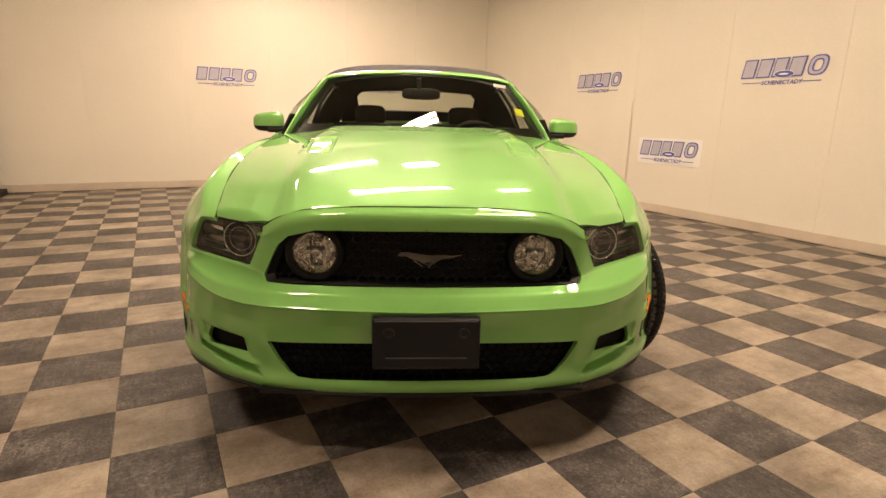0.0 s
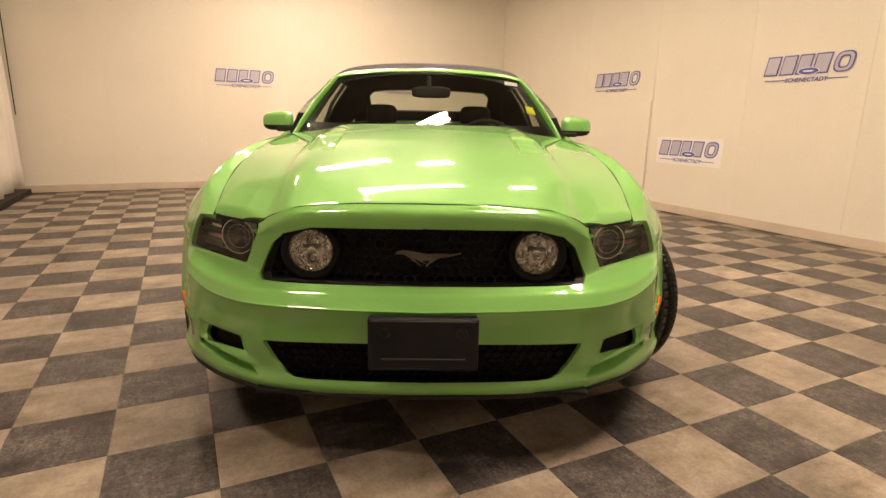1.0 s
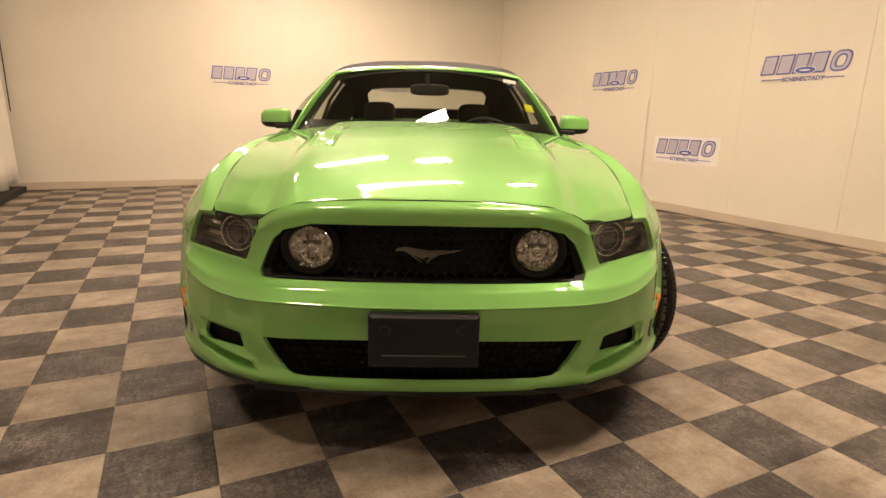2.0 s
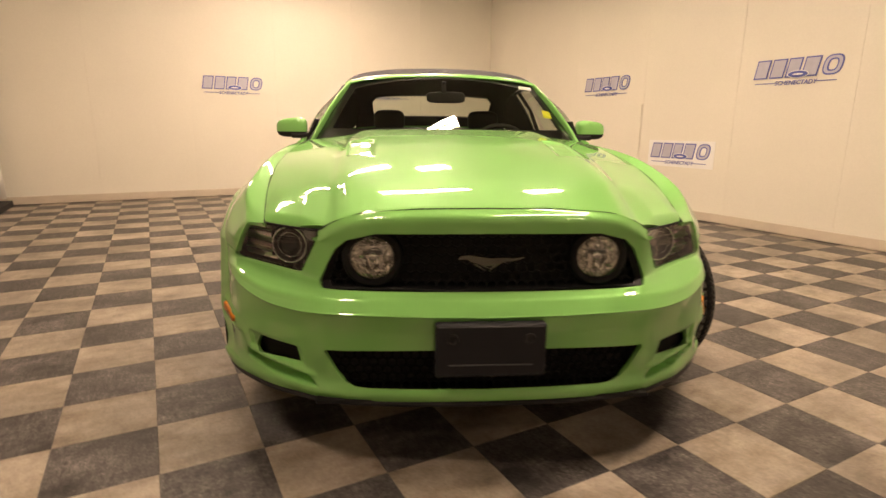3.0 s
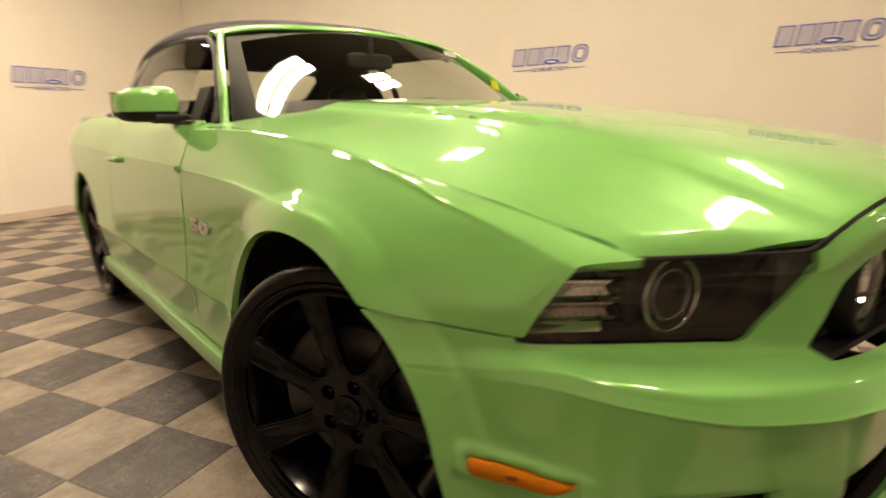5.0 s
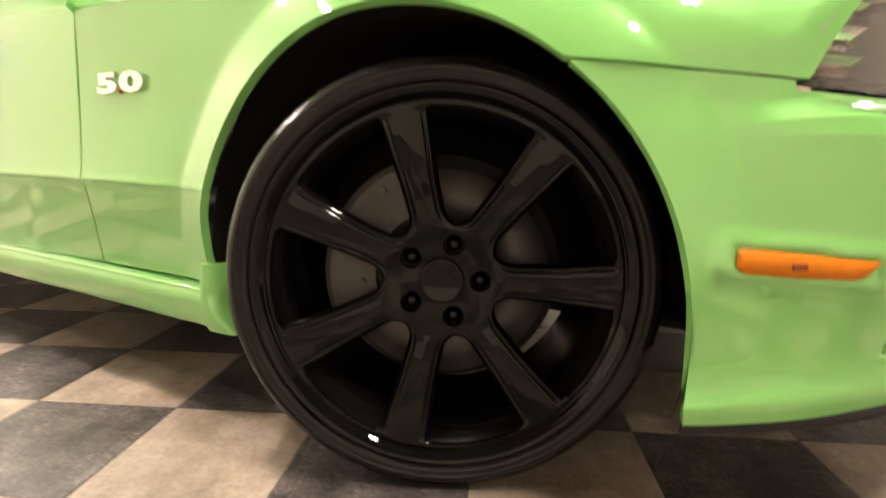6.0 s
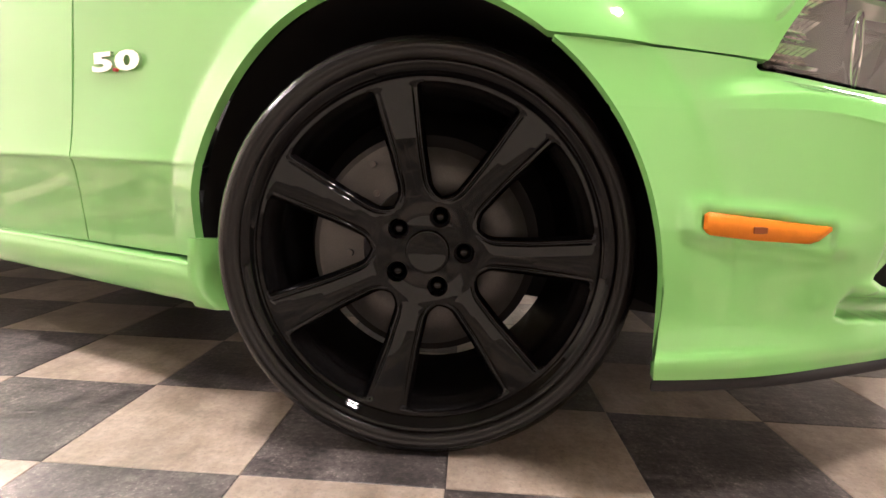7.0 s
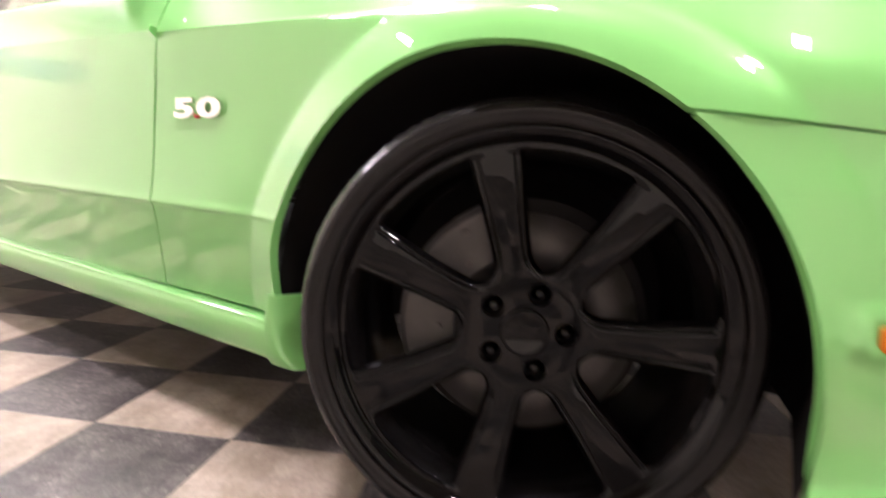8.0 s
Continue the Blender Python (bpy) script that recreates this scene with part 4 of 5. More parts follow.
for sx in (1, -1):
    for k in range(3):
        y = 0.685 + 0.108 * k
        xa, xb = 0.370 + 0.008 * k, 0.444 + 0.010 * k
        bm = bmesh.new()
        ring = []
        for x in (xa, (xa + xb) / 2, xb):
            z = hood_z(x, y) - 0.006
            z1 = hood_z(x, y + 0.11) - 0.006
            ring.append([bm.verts.new((sx * x, y + a, z + (z1 - z) * a / 0.11 + b)) for a, b in ((0, -0.004), (0.045, 0.0), (0.080, 0.004), (0.088, 0.002), (0.090, -0.004))])
        for ra, rb in zip(ring, ring[1:]):
            for i in range(5):
                bm.faces.new((ra[i], ra[(i + 1) % 5], rb[(i + 1) % 5], rb[i]))
        bm.faces.new(ring[0])
        bm.faces.new(ring[2][::-1])
        part("vent_slat", bm, PAINT, hood)
# dark strip laid in the front joint to draw the gap's shade
xs = np.linspace(-0.670, 0.670, 81)
part("hood_gap", raw("hood_gap", *tube([(x, np.interp(abs(x), NX, UPPER + 0.014 * NOSE) + 0.0045, np.interp(abs(x), NX, TOP_Z) - 0.001) for x in xs], 0.0042)), DARK, car, "thin black strip in place of the shaded gap round the bonnet", True)

# ---- front wings ----
wing = [
    list(zip(EDGE_X, EDGE_Y, EDGE_Z)),
    [(0.738, 0.346, 0.718), (0.794, 0.56, 0.797), (0.806, 0.77, 0.855), (0.812, 1.00, 0.893), (0.819, 1.25, 0.916), (0.832, 1.48, 0.926), (0.842, 1.705, 0.930)],
    [(0.754, 0.357, 0.706), (0.812, 0.563, 0.786), (0.826, 0.775, 0.842), (0.832, 1.00, 0.878), (0.838, 1.25, 0.901), (0.846, 1.48, 0.913), (0.855, 1.705, 0.921)],
    [(0.773, 0.374, 0.674), (0.842, 0.57, 0.755), (0.862, 0.79, 0.812), (0.866, 1.00, 0.840), (0.868, 1.25, 0.862), (0.872, 1.48, 0.875), (0.878, 1.705, 0.885)],
    [(0.790, 0.390, 0.642), (0.880, 0.575, 0.700), (0.905, 0.80, 0.765), (0.909, 1.00, 0.785), (0.903, 1.25, 0.800), (0.905, 1.48, 0.808), (0.908, 1.705, 0.815)],
    [(0.803, 0.402, 0.614), (0.903, 0.590, 0.640), (0.922, 0.80, 0.740), (0.927, 1.00, 0.755), (0.912, 1.25, 0.778), (0.908, 1.48, 0.788), (0.910, 1.705, 0.795)],
    [(0.829, 0.430, 0.560), (0.911, 0.610, 0.600), (0.930, 0.82, 0.640), (0.932, 1.00, 0.640), (0.914, 1.25, 0.640), (0.912, 1.48, 0.640), (0.916, 1.705, 0.640)],
]
low_wing = [
    [(0.83, 0.45, 0.50), (0.905, 0.62, 0.52), (0.932, 0.85, 0.52), (0.930, 1.02, 0.52), (0.916, 1.25, 0.52), (0.922, 1.48, 0.52), (0.924, 1.705, 0.52)],
    [(0.84, 0.46, 0.475), (0.905, 0.63, 0.48), (0.932, 0.86, 0.48), (0.930, 1.03, 0.475), (0.916, 1.25, 0.47), (0.9265, 1.48, 0.476), (0.9295, 1.705, 0.478)],
    [(0.84, 0.46, 0.455), (0.905, 0.63, 0.462), (0.932, 0.86, 0.462), (0.930, 1.03, 0.458), (0.916, 1.25, 0.454), (0.9300, 1.48, 0.457), (0.9325, 1.705, 0.459)],
    [(0.84, 0.46, 0.443), (0.905, 0.63, 0.450), (0.930, 0.865, 0.450), (0.927, 1.035, 0.447), (0.916, 1.25, 0.444), (0.9245, 1.48, 0.447), (0.9270, 1.705, 0.449)],
    [(0.84, 0.46, 0.42), (0.905, 0.64, 0.42), (0.925, 0.87, 0.42), (0.918, 1.04, 0.42), (0.915, 1.25, 0.42), (0.920, 1.48, 0.42), (0.9205, 1.705, 0.42)],
    [(0.84, 0.46, 0.35), (0.905, 0.64, 0.35), (0.920, 0.88, 0.35), (0.915, 1.05, 0.35), (0.911, 1.25, 0.35), (0.910, 1.48, 0.35), (0.910, 1.705, 0.35)],
    [(0.84, 0.46, 0.29), (0.905, 0.64, 0.29), (0.920, 0.88, 0.29), (0.915, 1.05, 0.29), (0.907, 1.25, 0.276), (0.900, 1.48, 0.272), (0.900, 1.705, 0.272)],
]


def wing_shape(p):
    """The arch flare, and the slanting band that frames the headlamp."""
    q = wing_flare(p)
    d = ((p[:, 1] - 0.402) * 0.092 + (p[:, 2] - 0.614) * 0.045) / 0.1024
    rise = np.clip(d / 0.032, 0, 1)
    back = np.clip(1 - (d - 0.032) / 0.24, 0, 1)
    q[:, 0] += 0.010 * rise * back * back * np.clip((p[:, 2] - 0.605) / 0.05, 0, 1) * np.clip((0.74 - p[:, 2]) / 0.05, 0, 1)
    return q


def wing_hole(p):
    below = np.maximum(p[:, 2] - seam_z(p[:, 1]), p[:, 1] - 0.75)
    return np.minimum(arch_distance(p), below)


wing_rows = [[(x - 0.014 * min(1, max(0, (y - 0.4) / 0.4)) * min(1, k / 3), y, z) for x, y, z in row] for k, row in enumerate(wing + low_wing)]
sides("fender", panel(surface(wing_rows), 130, 120, (1, 0, 0.3), wing_hole, 0.016, wing_shape), PAINT, car, "glossy green front wing with a flared arch")

# ---- doors and rear quarters ----
BODY_Z = np.array([0.955, 0.930, 0.885, 0.825, 0.800, 0.700, 0.600, 0.520, 0.478, 0.459, 0.449, 0.42, 0.35, 0.272])
BODY_X = np.array([0.803, 0.838, 0.865, 0.891, 0.8955, 0.902, 0.906, 0.911, 0.9155, 0.9185, 0.913, 0.9065, 0.896, 0.886])


def body_rows(ys, lift, wide, lower):
    out = []
    for x, z in zip(BODY_X, BODY_Z):
        f = np.clip((z - 0.29) / 0.66, 0, 1)
        out.append([(x + w, y, z + l * f + lo * max(0, 1 - f * 3)) for y, l, w, lo in zip(ys, lift, wide, lower)])
    return surface(out)


door_fn = body_rows([1.7088, 2.0, 2.3, 2.6, 2.83], [0.0, 0.01, 0.02, 0.03, 0.035], [0, 0.002, 0.003, 0.003, 0.002], [0, 0, 0, 0, 0])
doors = sides("door", panel(door_fn, 70, 60, (1, 0, 0), None, 0.016), PAINT, car, "glossy green door")
REAR_Y, REAR_R = 3.56, 0.395
rear_arch = lambda p: np.where(p[:, 0] > 0.5, np.hypot(p[:, 1] - REAR_Y, p[:, 2] - 0.33) - REAR_R, 1.0)
quarter_fn = body_rows([2.838, 3.1, 3.4, 3.7, 4.0, 4.3, 4.55, 4.66], [0.035, 0.05, 0.065, 0.07, 0.07, 0.065, 0.055, 0.04], [0.002, 0.008, 0.018, 0.02, 0.01, -0.03, -0.12, -0.26], [0, 0, 0, 0, 0, 0.06, 0.10, 0.12])
sides("rear_quarter", panel(quarter_fn, 60, 110, (1, 0, 0), rear_arch, 0.016), PAINT, car, "glossy green rear quarter panel")
for sx, d in zip((1, -1), doors):
    bm = bmesh.new()
    box_bm(min(sx * 0.895, sx * 0.922), max(sx * 0.895, sx * 0.922), 2.55, 2.74, 0.805, 0.830, 0.010, 3, bm)
    part("door_handle", bm, PAINT, d, "body-coloured door handle", True)

# sills
sill_rows = []
for x, z in ((0.845, 0.268), (0.903, 0.265), (0.911, 0.255), (0.914, 0.232), (0.906, 0.196), (0.886, 0.180), (0.82, 0.176)):
    sill_rows.append([(x + dx, y, z + dz) for y, dx, dz in ((1.333, 0, -0.002), (1.40, 0, 0.0), (1.48, 0.0, 0.0), (1.8, 0, 0.004), (2.4, 0, 0.010), (3.05, 0.004, 0.02), (3.20, 0.01, 0.03))])
sides("sill", panel(surface(sill_rows), 30, 60, (1, 0, 0), None, 0.02), PAINT, car, "green side skirt under the door")

tab = [[(x, y, z) for x, y in row] for z, row in (
    (0.313, ((0.913, 1.341), (0.914, 1.326), (0.905, 1.312), (0.86, 1.290), (0.80, 1.280))),
    (0.250, ((0.915, 1.341), (0.915, 1.330), (0.905, 1.316), (0.86, 1.292), (0.80, 1.280))),
    (0.205, ((0.913, 1.341), (0.912, 1.315), (0.904, 1.300), (0.86, 1.275), (0.80, 1.265))),
    (0.176, ((0.900, 1.341), (0.898, 1.295), (0.892, 1.278), (0.855, 1.255), (0.80, 1.250))))]
sides("sill_end", panel(surface(tab), 20, 24, (0.5, -1, 0), None, 0.01), PAINT, car, "green front end of the side skirt")

# tail: boot lid and rear bumper, closing the body
deck = surface([[(x, y, z - 0.03 * (x / 0.8) ** 2) for x in (0, 0.3, 0.6, 0.80 - w)] for y, z, w in ((3.70, 1.035, 0.0), (4.0, 1.045, 0.0), (4.3, 1.045, 0.03), (4.55, 1.03, 0.12), (4.66, 0.99, 0.26))])
part("boot_lid", both_halves("boot_lid", *panel(deck, 16, 20, (0, 0, 1), None, 0.012, None, True)), PAINT, car, "green boot lid", True)
tail = surface([[(x, y - 0.18 * (x / 0.8) ** 3, z) for x in (0, 0.3, 0.55, 0.72)] for y, z in ((4.66, 1.0), (4.70, 0.8), (4.74, 0.6), (4.74, 0.4), (4.70, 0.25))])
part("rear_bumper", both_halves("rear_bumper", *panel(tail, 16, 20, (0, 1, 0), None, 0.012, None, True)), PAINT, car, "green rear bumper", True)
part("underbody", box_bm(-0.80, 0.80, 1.36, 4.55, 0.20, 0.26, 0.02), DARK, car, "dark underbody")
part("crossmember", box_bm(-0.46, 0.46, 0.40, 1.35, 0.22, 0.30, 0.02), DARK, car)
part("firewall", box_bm(-0.70, 0.70, 1.42, 1.47, 0.24, 0.90, 0.01), DARK, car)
part("radiator_support", box_bm(-0.60, 0.60, 0.32, 0.36, 0.22, 0.70, 0.01), DARK, car)
part("cowl", box_bm(-0.70, 0.70, 1.40, 1.66, 0.85, 0.88, 0.01), BLACK, car, "black cowl panel")

WING = surface(wing_rows)
for sx in (1, -1):
    # the same dark strip for the shaded gap between bonnet and wing
    line = WING(np.zeros(60), np.linspace(0.004, 0.97, 60))
    part("hood_gap", raw("hood_gap", *tube([(sx * (x - 0.0018), y, z - 0.0048) for x, y, z in line], 0.0032)), DARK, car, "", True)
    part("inner_wing", box_bm(min(sx * 0.47, sx * 0.49), max(sx * 0.47, sx * 0.49), 0.40, 1.40, 0.20, 0.72), DARK, car, "dark inner wing")

# wheel arch liners
for sx in (1, -1):
    for yc, r0, zc0, name in ((ARCH_Y, 0.415, ARCH_Z, "arch_liner"), (REAR_Y, 0.40, 0.33, "arch_liner")):
        verts, faces = [], []
        n = 40
        for i in range(n + 1):
            a = math.radians(-15 + 210 * i / n)
            for x, r in ((0.89 + 0.015 * max(0, math.sin(a)) ** 2, r0 + 0.003), (0.60, r0), (0.50, r0 - 0.03), (0.50, 0.02)):
                verts.append((sx * x, yc + r * math.cos(a), zc0 + r * 0.985 * math.sin(a)))
        for i in range(n):
            for k in range(3):
                a = i * 4 + k
                faces.append((a, a + 4, a + 5, a + 1))
        part(name, raw(name, verts, faces), LINER, car, "", True)

# ---- glass and roof ----
head = [(0, 2.055, 1.325), (0.25, 2.062, 1.318), (0.45, 2.080, 1.304), (0.560, 2.100, 1.284)]


def SCREEN(u, v):
    """The windscreen, u from base to header, v from the centre line out."""
    u, v = np.asarray(u, float), np.asarray(v, float)
    s = v * v
    low = np.stack([0.728 * v, 1.40 + 0.275 * s, 0.990 - 0.040 * s], 1)
    high = np.stack([0.560 * v, 2.055 + 0.045 * s, 1.325 - 0.041 * s], 1)
    p = low + (high - low) * u[:, None]
    bow = 4 * u * (1 - u)
    p[:, 1] -= 0.003 * bow
    p[:, 2] += 0.003 * bow
    return p


screen = part("windscreen", both_halves("windscreen", *panel(SCREEN, 20, 26, (0, -1, 1), None, 0.0, None, True)), GLASS, car, "clear tinted windscreen", True)


def edge_band(p):
    """Keeps the black border of the windscreen."""
    d = np.minimum(np.interp(p[:, 2], [0.95, 1.28], [0.728, 0.560]) - np.abs(p[:, 0]) - np.interp(p[:, 2], [0.95, 1.1, 1.28], [0.07, 0.05, 0.04]), np.minimum(p[:, 2] - 1.012, (1.310 - 0.07 * p[:, 0] ** 2 / 0.32 - p[:, 2])))
    return -d


def inset(fn, off):
    def at(u, v):
        p = fn(u, v).copy()
        p[:, 1] += off
        return p
    return at


part("frit_band", both_halves("frit_band", *panel(inset(SCREEN, 0.006), 40, 50, (0, -1, 1), edge_band, 0.0, None, True)), FRIT, screen, "black printed border", True)

# screen pillars and header rail
pillar = []
for off in ((0.004, 0.002, 0.006), (0.011, -0.006, 0.011), (0.021, 0.0, 0.008), (0.027, 0.025, -0.004), (0.020, 0.045, -0.012), (0.0, 0.03, -0.014)):
    pillar.append([(a[0] + off[0], a[1] + off[1], a[2] + off[2]) for a in ((0.735, 1.670, 0.938), (0.694, 1.770, 1.040), (0.633, 1.930, 1.168), (0.563, 2.098, 1.282))])
pillar.append(pillar[0])
sides("screen_pillar", panel(surface(pillar), 24, 20, (1, -0.5, 0.3), None, 0.0), PAINT, car, "green windscreen pillar")
rail_rows = []
for dy, dz in ((-0.010, 0.0), (0.0, 0.012), (0.03, 0.022), (0.055, 0.022), (0.06, 0.0)):
    rail_rows.append([(x, y + dy, z + dz) for x, y, z in head] + [(0.600, 2.118 + dy, 1.270 + dz)])
part("header_rail", both_halves("header_rail", *panel(surface(rail_rows), 12, 30, (0, -0.3, 1), None, 0.01, None, True)), PAINT, car, "green rail over the windscreen", True)

roof_rows = []
for y, z, w in ((2.115, 1.348, 0.605), (2.26, 1.390, 0.622), (2.60, 1.418, 0.635), (3.00, 1.400, 0.635), (3.25, 1.330, 0.635), (3.48, 1.225, 0.65), (3.66, 1.10, 0.68), (3.74, 1.035, 0.70)):
    roof_rows.append([(w * s, y + 0.03 * s * s, z - d) for s, d in ((0, 0), (0.35, 0.004), (0.65, 0.018), (0.86, 0.042), (0.97, 0.078), (1.0, 0.105))])
ROOF = surface(roof_rows)
REAR_WINDOW = [(-0.1, 3.36), (0.46, 3.36), (0.50, 3.42), (0.50, 3.57), (0.46, 3.62), (-0.1, 3.62)]
roof = part("soft_top", both_halves("soft_top", *panel(ROOF, 70, 50, (0, 0, 1), lambda p: poly_distance(p[:, 0], p[:, 1], REAR_WINDOW, 0.01), 0.012, None, True)), FABRIC, car, "closed black fabric soft top", True)
part("rear_window", both_halves("rear_window", *panel(ROOF, 60, 40, (0, 0, 1), lambda p: -poly_distance(p[:, 0], p[:, 1], REAR_WINDOW, 0.03) * np.where(p[:, 0] < 0.6, 1, 1), 0.0, None, True)), GLASS, roof, "clear rear window", True)
corner = [[(0.625, 2.97, 1.300), (0.622, 3.06, 1.290), (0.620, 3.25, 1.245), (0.632, 3.48, 1.150), (0.67, 3.70, 1.05)], [(0.735, 2.97, 1.14), (0.71, 3.09, 1.15), (0.70, 3.27, 1.12), (0.71, 3.48, 1.06), (0.72, 3.70, 1.01)], [(0.815, 2.97, 0.98), (0.80, 3.12, 1.0), (0.80, 3.28, 1.005), (0.79, 3.48, 1.008), (0.75, 3.70, 1.006)]]
sides("top_corner", panel(surface(corner), 16, 16, (1, 0, 0.3), None, 0.01), FABRIC, car, "black fabric corner of the soft top")
side_glass = [[(0.822, 1.86, 0.950), (0.822, 2.2, 0.960), (0.822, 2.6, 0.972), (0.816, 2.99, 0.982)], [(0.745, 1.92, 1.10), (0.745, 2.22, 1.13), (0.745, 2.6, 1.135), (0.740, 2.99, 1.135)], [(0.640, 2.07, 1.23), (0.636, 2.28, 1.272), (0.640, 2.6, 1.290), (0.642, 2.99, 1.280)]]
sides("side_window", panel(surface(side_glass), 16, 24, (1, 0, 0.4), None, 0.0), GLASS, car, "clear side window")
for sx in (1, -1):
    part("window_post", prism([(sx * 0.79, 0.96), (sx * 0.815, 0.96), (sx * 0.738, 1.15), (sx * 0.640, 1.287), (sx * 0.615, 1.287), (sx * 0.715, 1.15)], 2.80, 2.83), BLACK, car, "black window post")
    part("belt_seal", box_bm(min(sx * 0.80, sx * 0.828), max(sx * 0.80, sx * 0.828), 1.78, 3.08, 0.944, 0.957, 0.004), BLACK, car, "black window seal")
    bm = bmesh.new()
    prev = None
    for x, y, z in ((0.76, 1.73, 0.945), (0.695, 1.85, 1.07), (0.638, 2.0, 1.195), (0.607, 2.14, 1.268), (0.618, 2.32, 1.286), (0.625, 2.65, 1.302), (0.628, 3.02, 1.285)):
        sec = [bm.verts.new((sx * (x + a), y, z + b)) for a, b in ((0.012, -0.016), (0.018, 0.0), (0.0, 0.010), (-0.02, -0.012))]
        if prev:
            for k in range(4):
                bm.faces.new((prev[k], prev[(k + 1) % 4], sec[(k + 1) % 4], sec[k]))
        prev = sec
    part("window_seal", bm, BLACK, car, "black rubber window seal", True)

# papers behind the screen
part("sticker", prism([(0.462, 1.276), (0.540, 1.266), (0.543, 1.246), (0.465, 1.256)], 2.02, 2.022), PAPER, screen, "white paper sticker")
part("sticker", prism([(0.560, 1.125), (0.605, 1.117), (0.625, 1.075), (0.575, 1.083)], 1.80, 1.802), YELLOW, screen, "yellow paper sticker")


# ---- door mirrors ----
def blob(c, r, n=20, m=14, p=0.6, keep=None):
    """Rounded box about c with half sizes r."""
    verts, faces = [], []
    g = lambda s: math.copysign(abs(s) ** p, s)
    for i in range(m + 1):
        a = -math.pi / 2 + math.pi * i / m
        for j in range(n):
            b = 2 * math.pi * j / n
            verts.append((c[0] + r[0] * g(math.cos(a)) * g(math.cos(b)), c[1] + r[1] * g(math.cos(a)) * g(math.sin(b)), c[2] + r[2] * g(math.sin(a))))
    for i in range(m):
        for j in range(n):
            faces.append((i * n + j, i * n + (j + 1) % n, (i + 1) * n + (j + 1) % n, (i + 1) * n + j))
    return verts, faces


for sx in (1, -1):
    c = (sx * 0.905, 1.955, 1.012)
    v, f = blob(c, (0.092, 0.062, 0.055))
    v = [(x, y + 0.22 * (abs(x) - 0.905), z - 0.10 * (abs(x) - 0.93) * (1 if z > 1.0 else 0)) for x, y, z in v]
    cap = part("door_mirror", raw("door_mirror", v, [q for q in f if sum(v[i][2] for i in q) / 4 > 0.988]), PAINT, car, "green door mirror with black underside", True)
    part("mirror_base", raw("mirror_base", v, [q for q in f if sum(v[i][2] for i in q) / 4 <= 0.992]), BLACK, cap, "black lower housing", True)
    part("mirror_glass", box_bm(min(sx * 0.86, sx * 1.0), max(sx * 0.86, sx * 1.0), 2.008, 2.022, 0.975, 1.055, 0.006), CHROME, cap, "mirror glass")
    part("mirror_arm", box_bm(min(sx * 0.79, sx * 0.90), max(sx * 0.79, sx * 0.90), 1.885, 1.965, 0.952, 0.982, 0.010, 3), BLACK, cap, "black mirror arm", True)
    part("mirror_sail", prism([(sx * 0.785, 0.945), (sx * 0.80, 0.945), (sx * 0.745, 1.065), (sx * 0.735, 1.06)], 1.79, 1.90), BLACK, car, "black corner trim")

# ---- cabin ----
dash = []
for y, z in ((1.50, 0.925), (1.62, 0.945), (1.78, 0.970), (1.90, 0.965), (1.94, 0.90), (1.95, 0.72)):
    dash.append([(x, y, z + (0.02 * math.exp(-((x - 0.36) / 0.16) ** 2) + 0.012 * math.exp(-((x + 0.36) / 0.2) ** 2) if z > 0.8 else 0)) for x in (-0.66, -0.5, -0.36, -0.15, 0, 0.15, 0.36, 0.5, 0.66)])
part("dashboard", raw("dashboard", *panel(surface(dash), 24, 40, (0, 0, 1), None, 0.0)), TRIM, car, "dark moulded dashboard", True)
v, f = lathe([(-0.014 + 0.016 * math.cos(k * math.pi / 4), 0.18 + 0.016 * math.sin(k * math.pi / 4)) for k in range(8)], 40, closed=True)
wheel_rim = part("steering_wheel", raw("steering_wheel", v, f), SEAT, car, "black steering wheel", True)
wheel_rim.matrix_local = pose(0.36, 2.10, 0.88, 0, -25, 90)
part("wheel_hub", raw("wheel_hub", *blob((0, 0, 0), (0.03, 0.08, 0.06))), TRIM, wheel_rim, "", True)
part("wheel_spoke", box_bm(-0.012, 0.006, -0.17, 0.17, -0.02, 0.02, 0.006), TRIM, wheel_rim)
for sx in (1, -1):
    v, f = blob((sx * 0.36, 2.62, 0.70), (0.24, 0.10, 0.32), p=0.5)
    v = [(x, y + 0.28 * (z - 0.6), z) for x, y, z in v]
    seat = part("front_seat", raw("front_seat", v, f), SEAT, car, "black leather front seat", True)
    part("headrest", raw("headrest", *blob((sx * 0.35, 2.76, 1.07), (0.115, 0.055, 0.075), p=0.55)), SEAT, seat, "", True)
    part("cushion", raw("cushion", *blob((sx * 0.37, 2.35, 0.53), (0.25, 0.28, 0.10), p=0.5)), SEAT, seat, "", True)
    for k in (-0.05, 0.05):
        part("headrest_post", box_bm(sx * 0.37 + k - 0.006, sx * 0.37 + k + 0.006, 2.74, 2.755, 0.96, 1.02, 0.003), CHROME, seat)
part("rear_bench", raw("rear_bench", *blob((0, 3.38, 0.80), (0.60, 0.12, 0.22), p=0.4)), SEAT, car, "black rear bench", True)
part("parcel_shelf", box_bm(-0.72, 0.72, 3.45, 3.78, 0.985, 1.005, 0.004), TRIM, car, "dark shelf behind the seats")
part("cabin_floor", box_bm(-0.78, 0.78, 1.50, 3.5, 0.27, 0.31), TRIM, car)
for sx in (1, -1):
    part("door_trim", box_bm(min(sx * 0.75, sx * 0.79), max(sx * 0.75, sx * 0.79), 1.75, 3.5, 0.30, 0.94, 0.02), TRIM, car, "dark door lining")
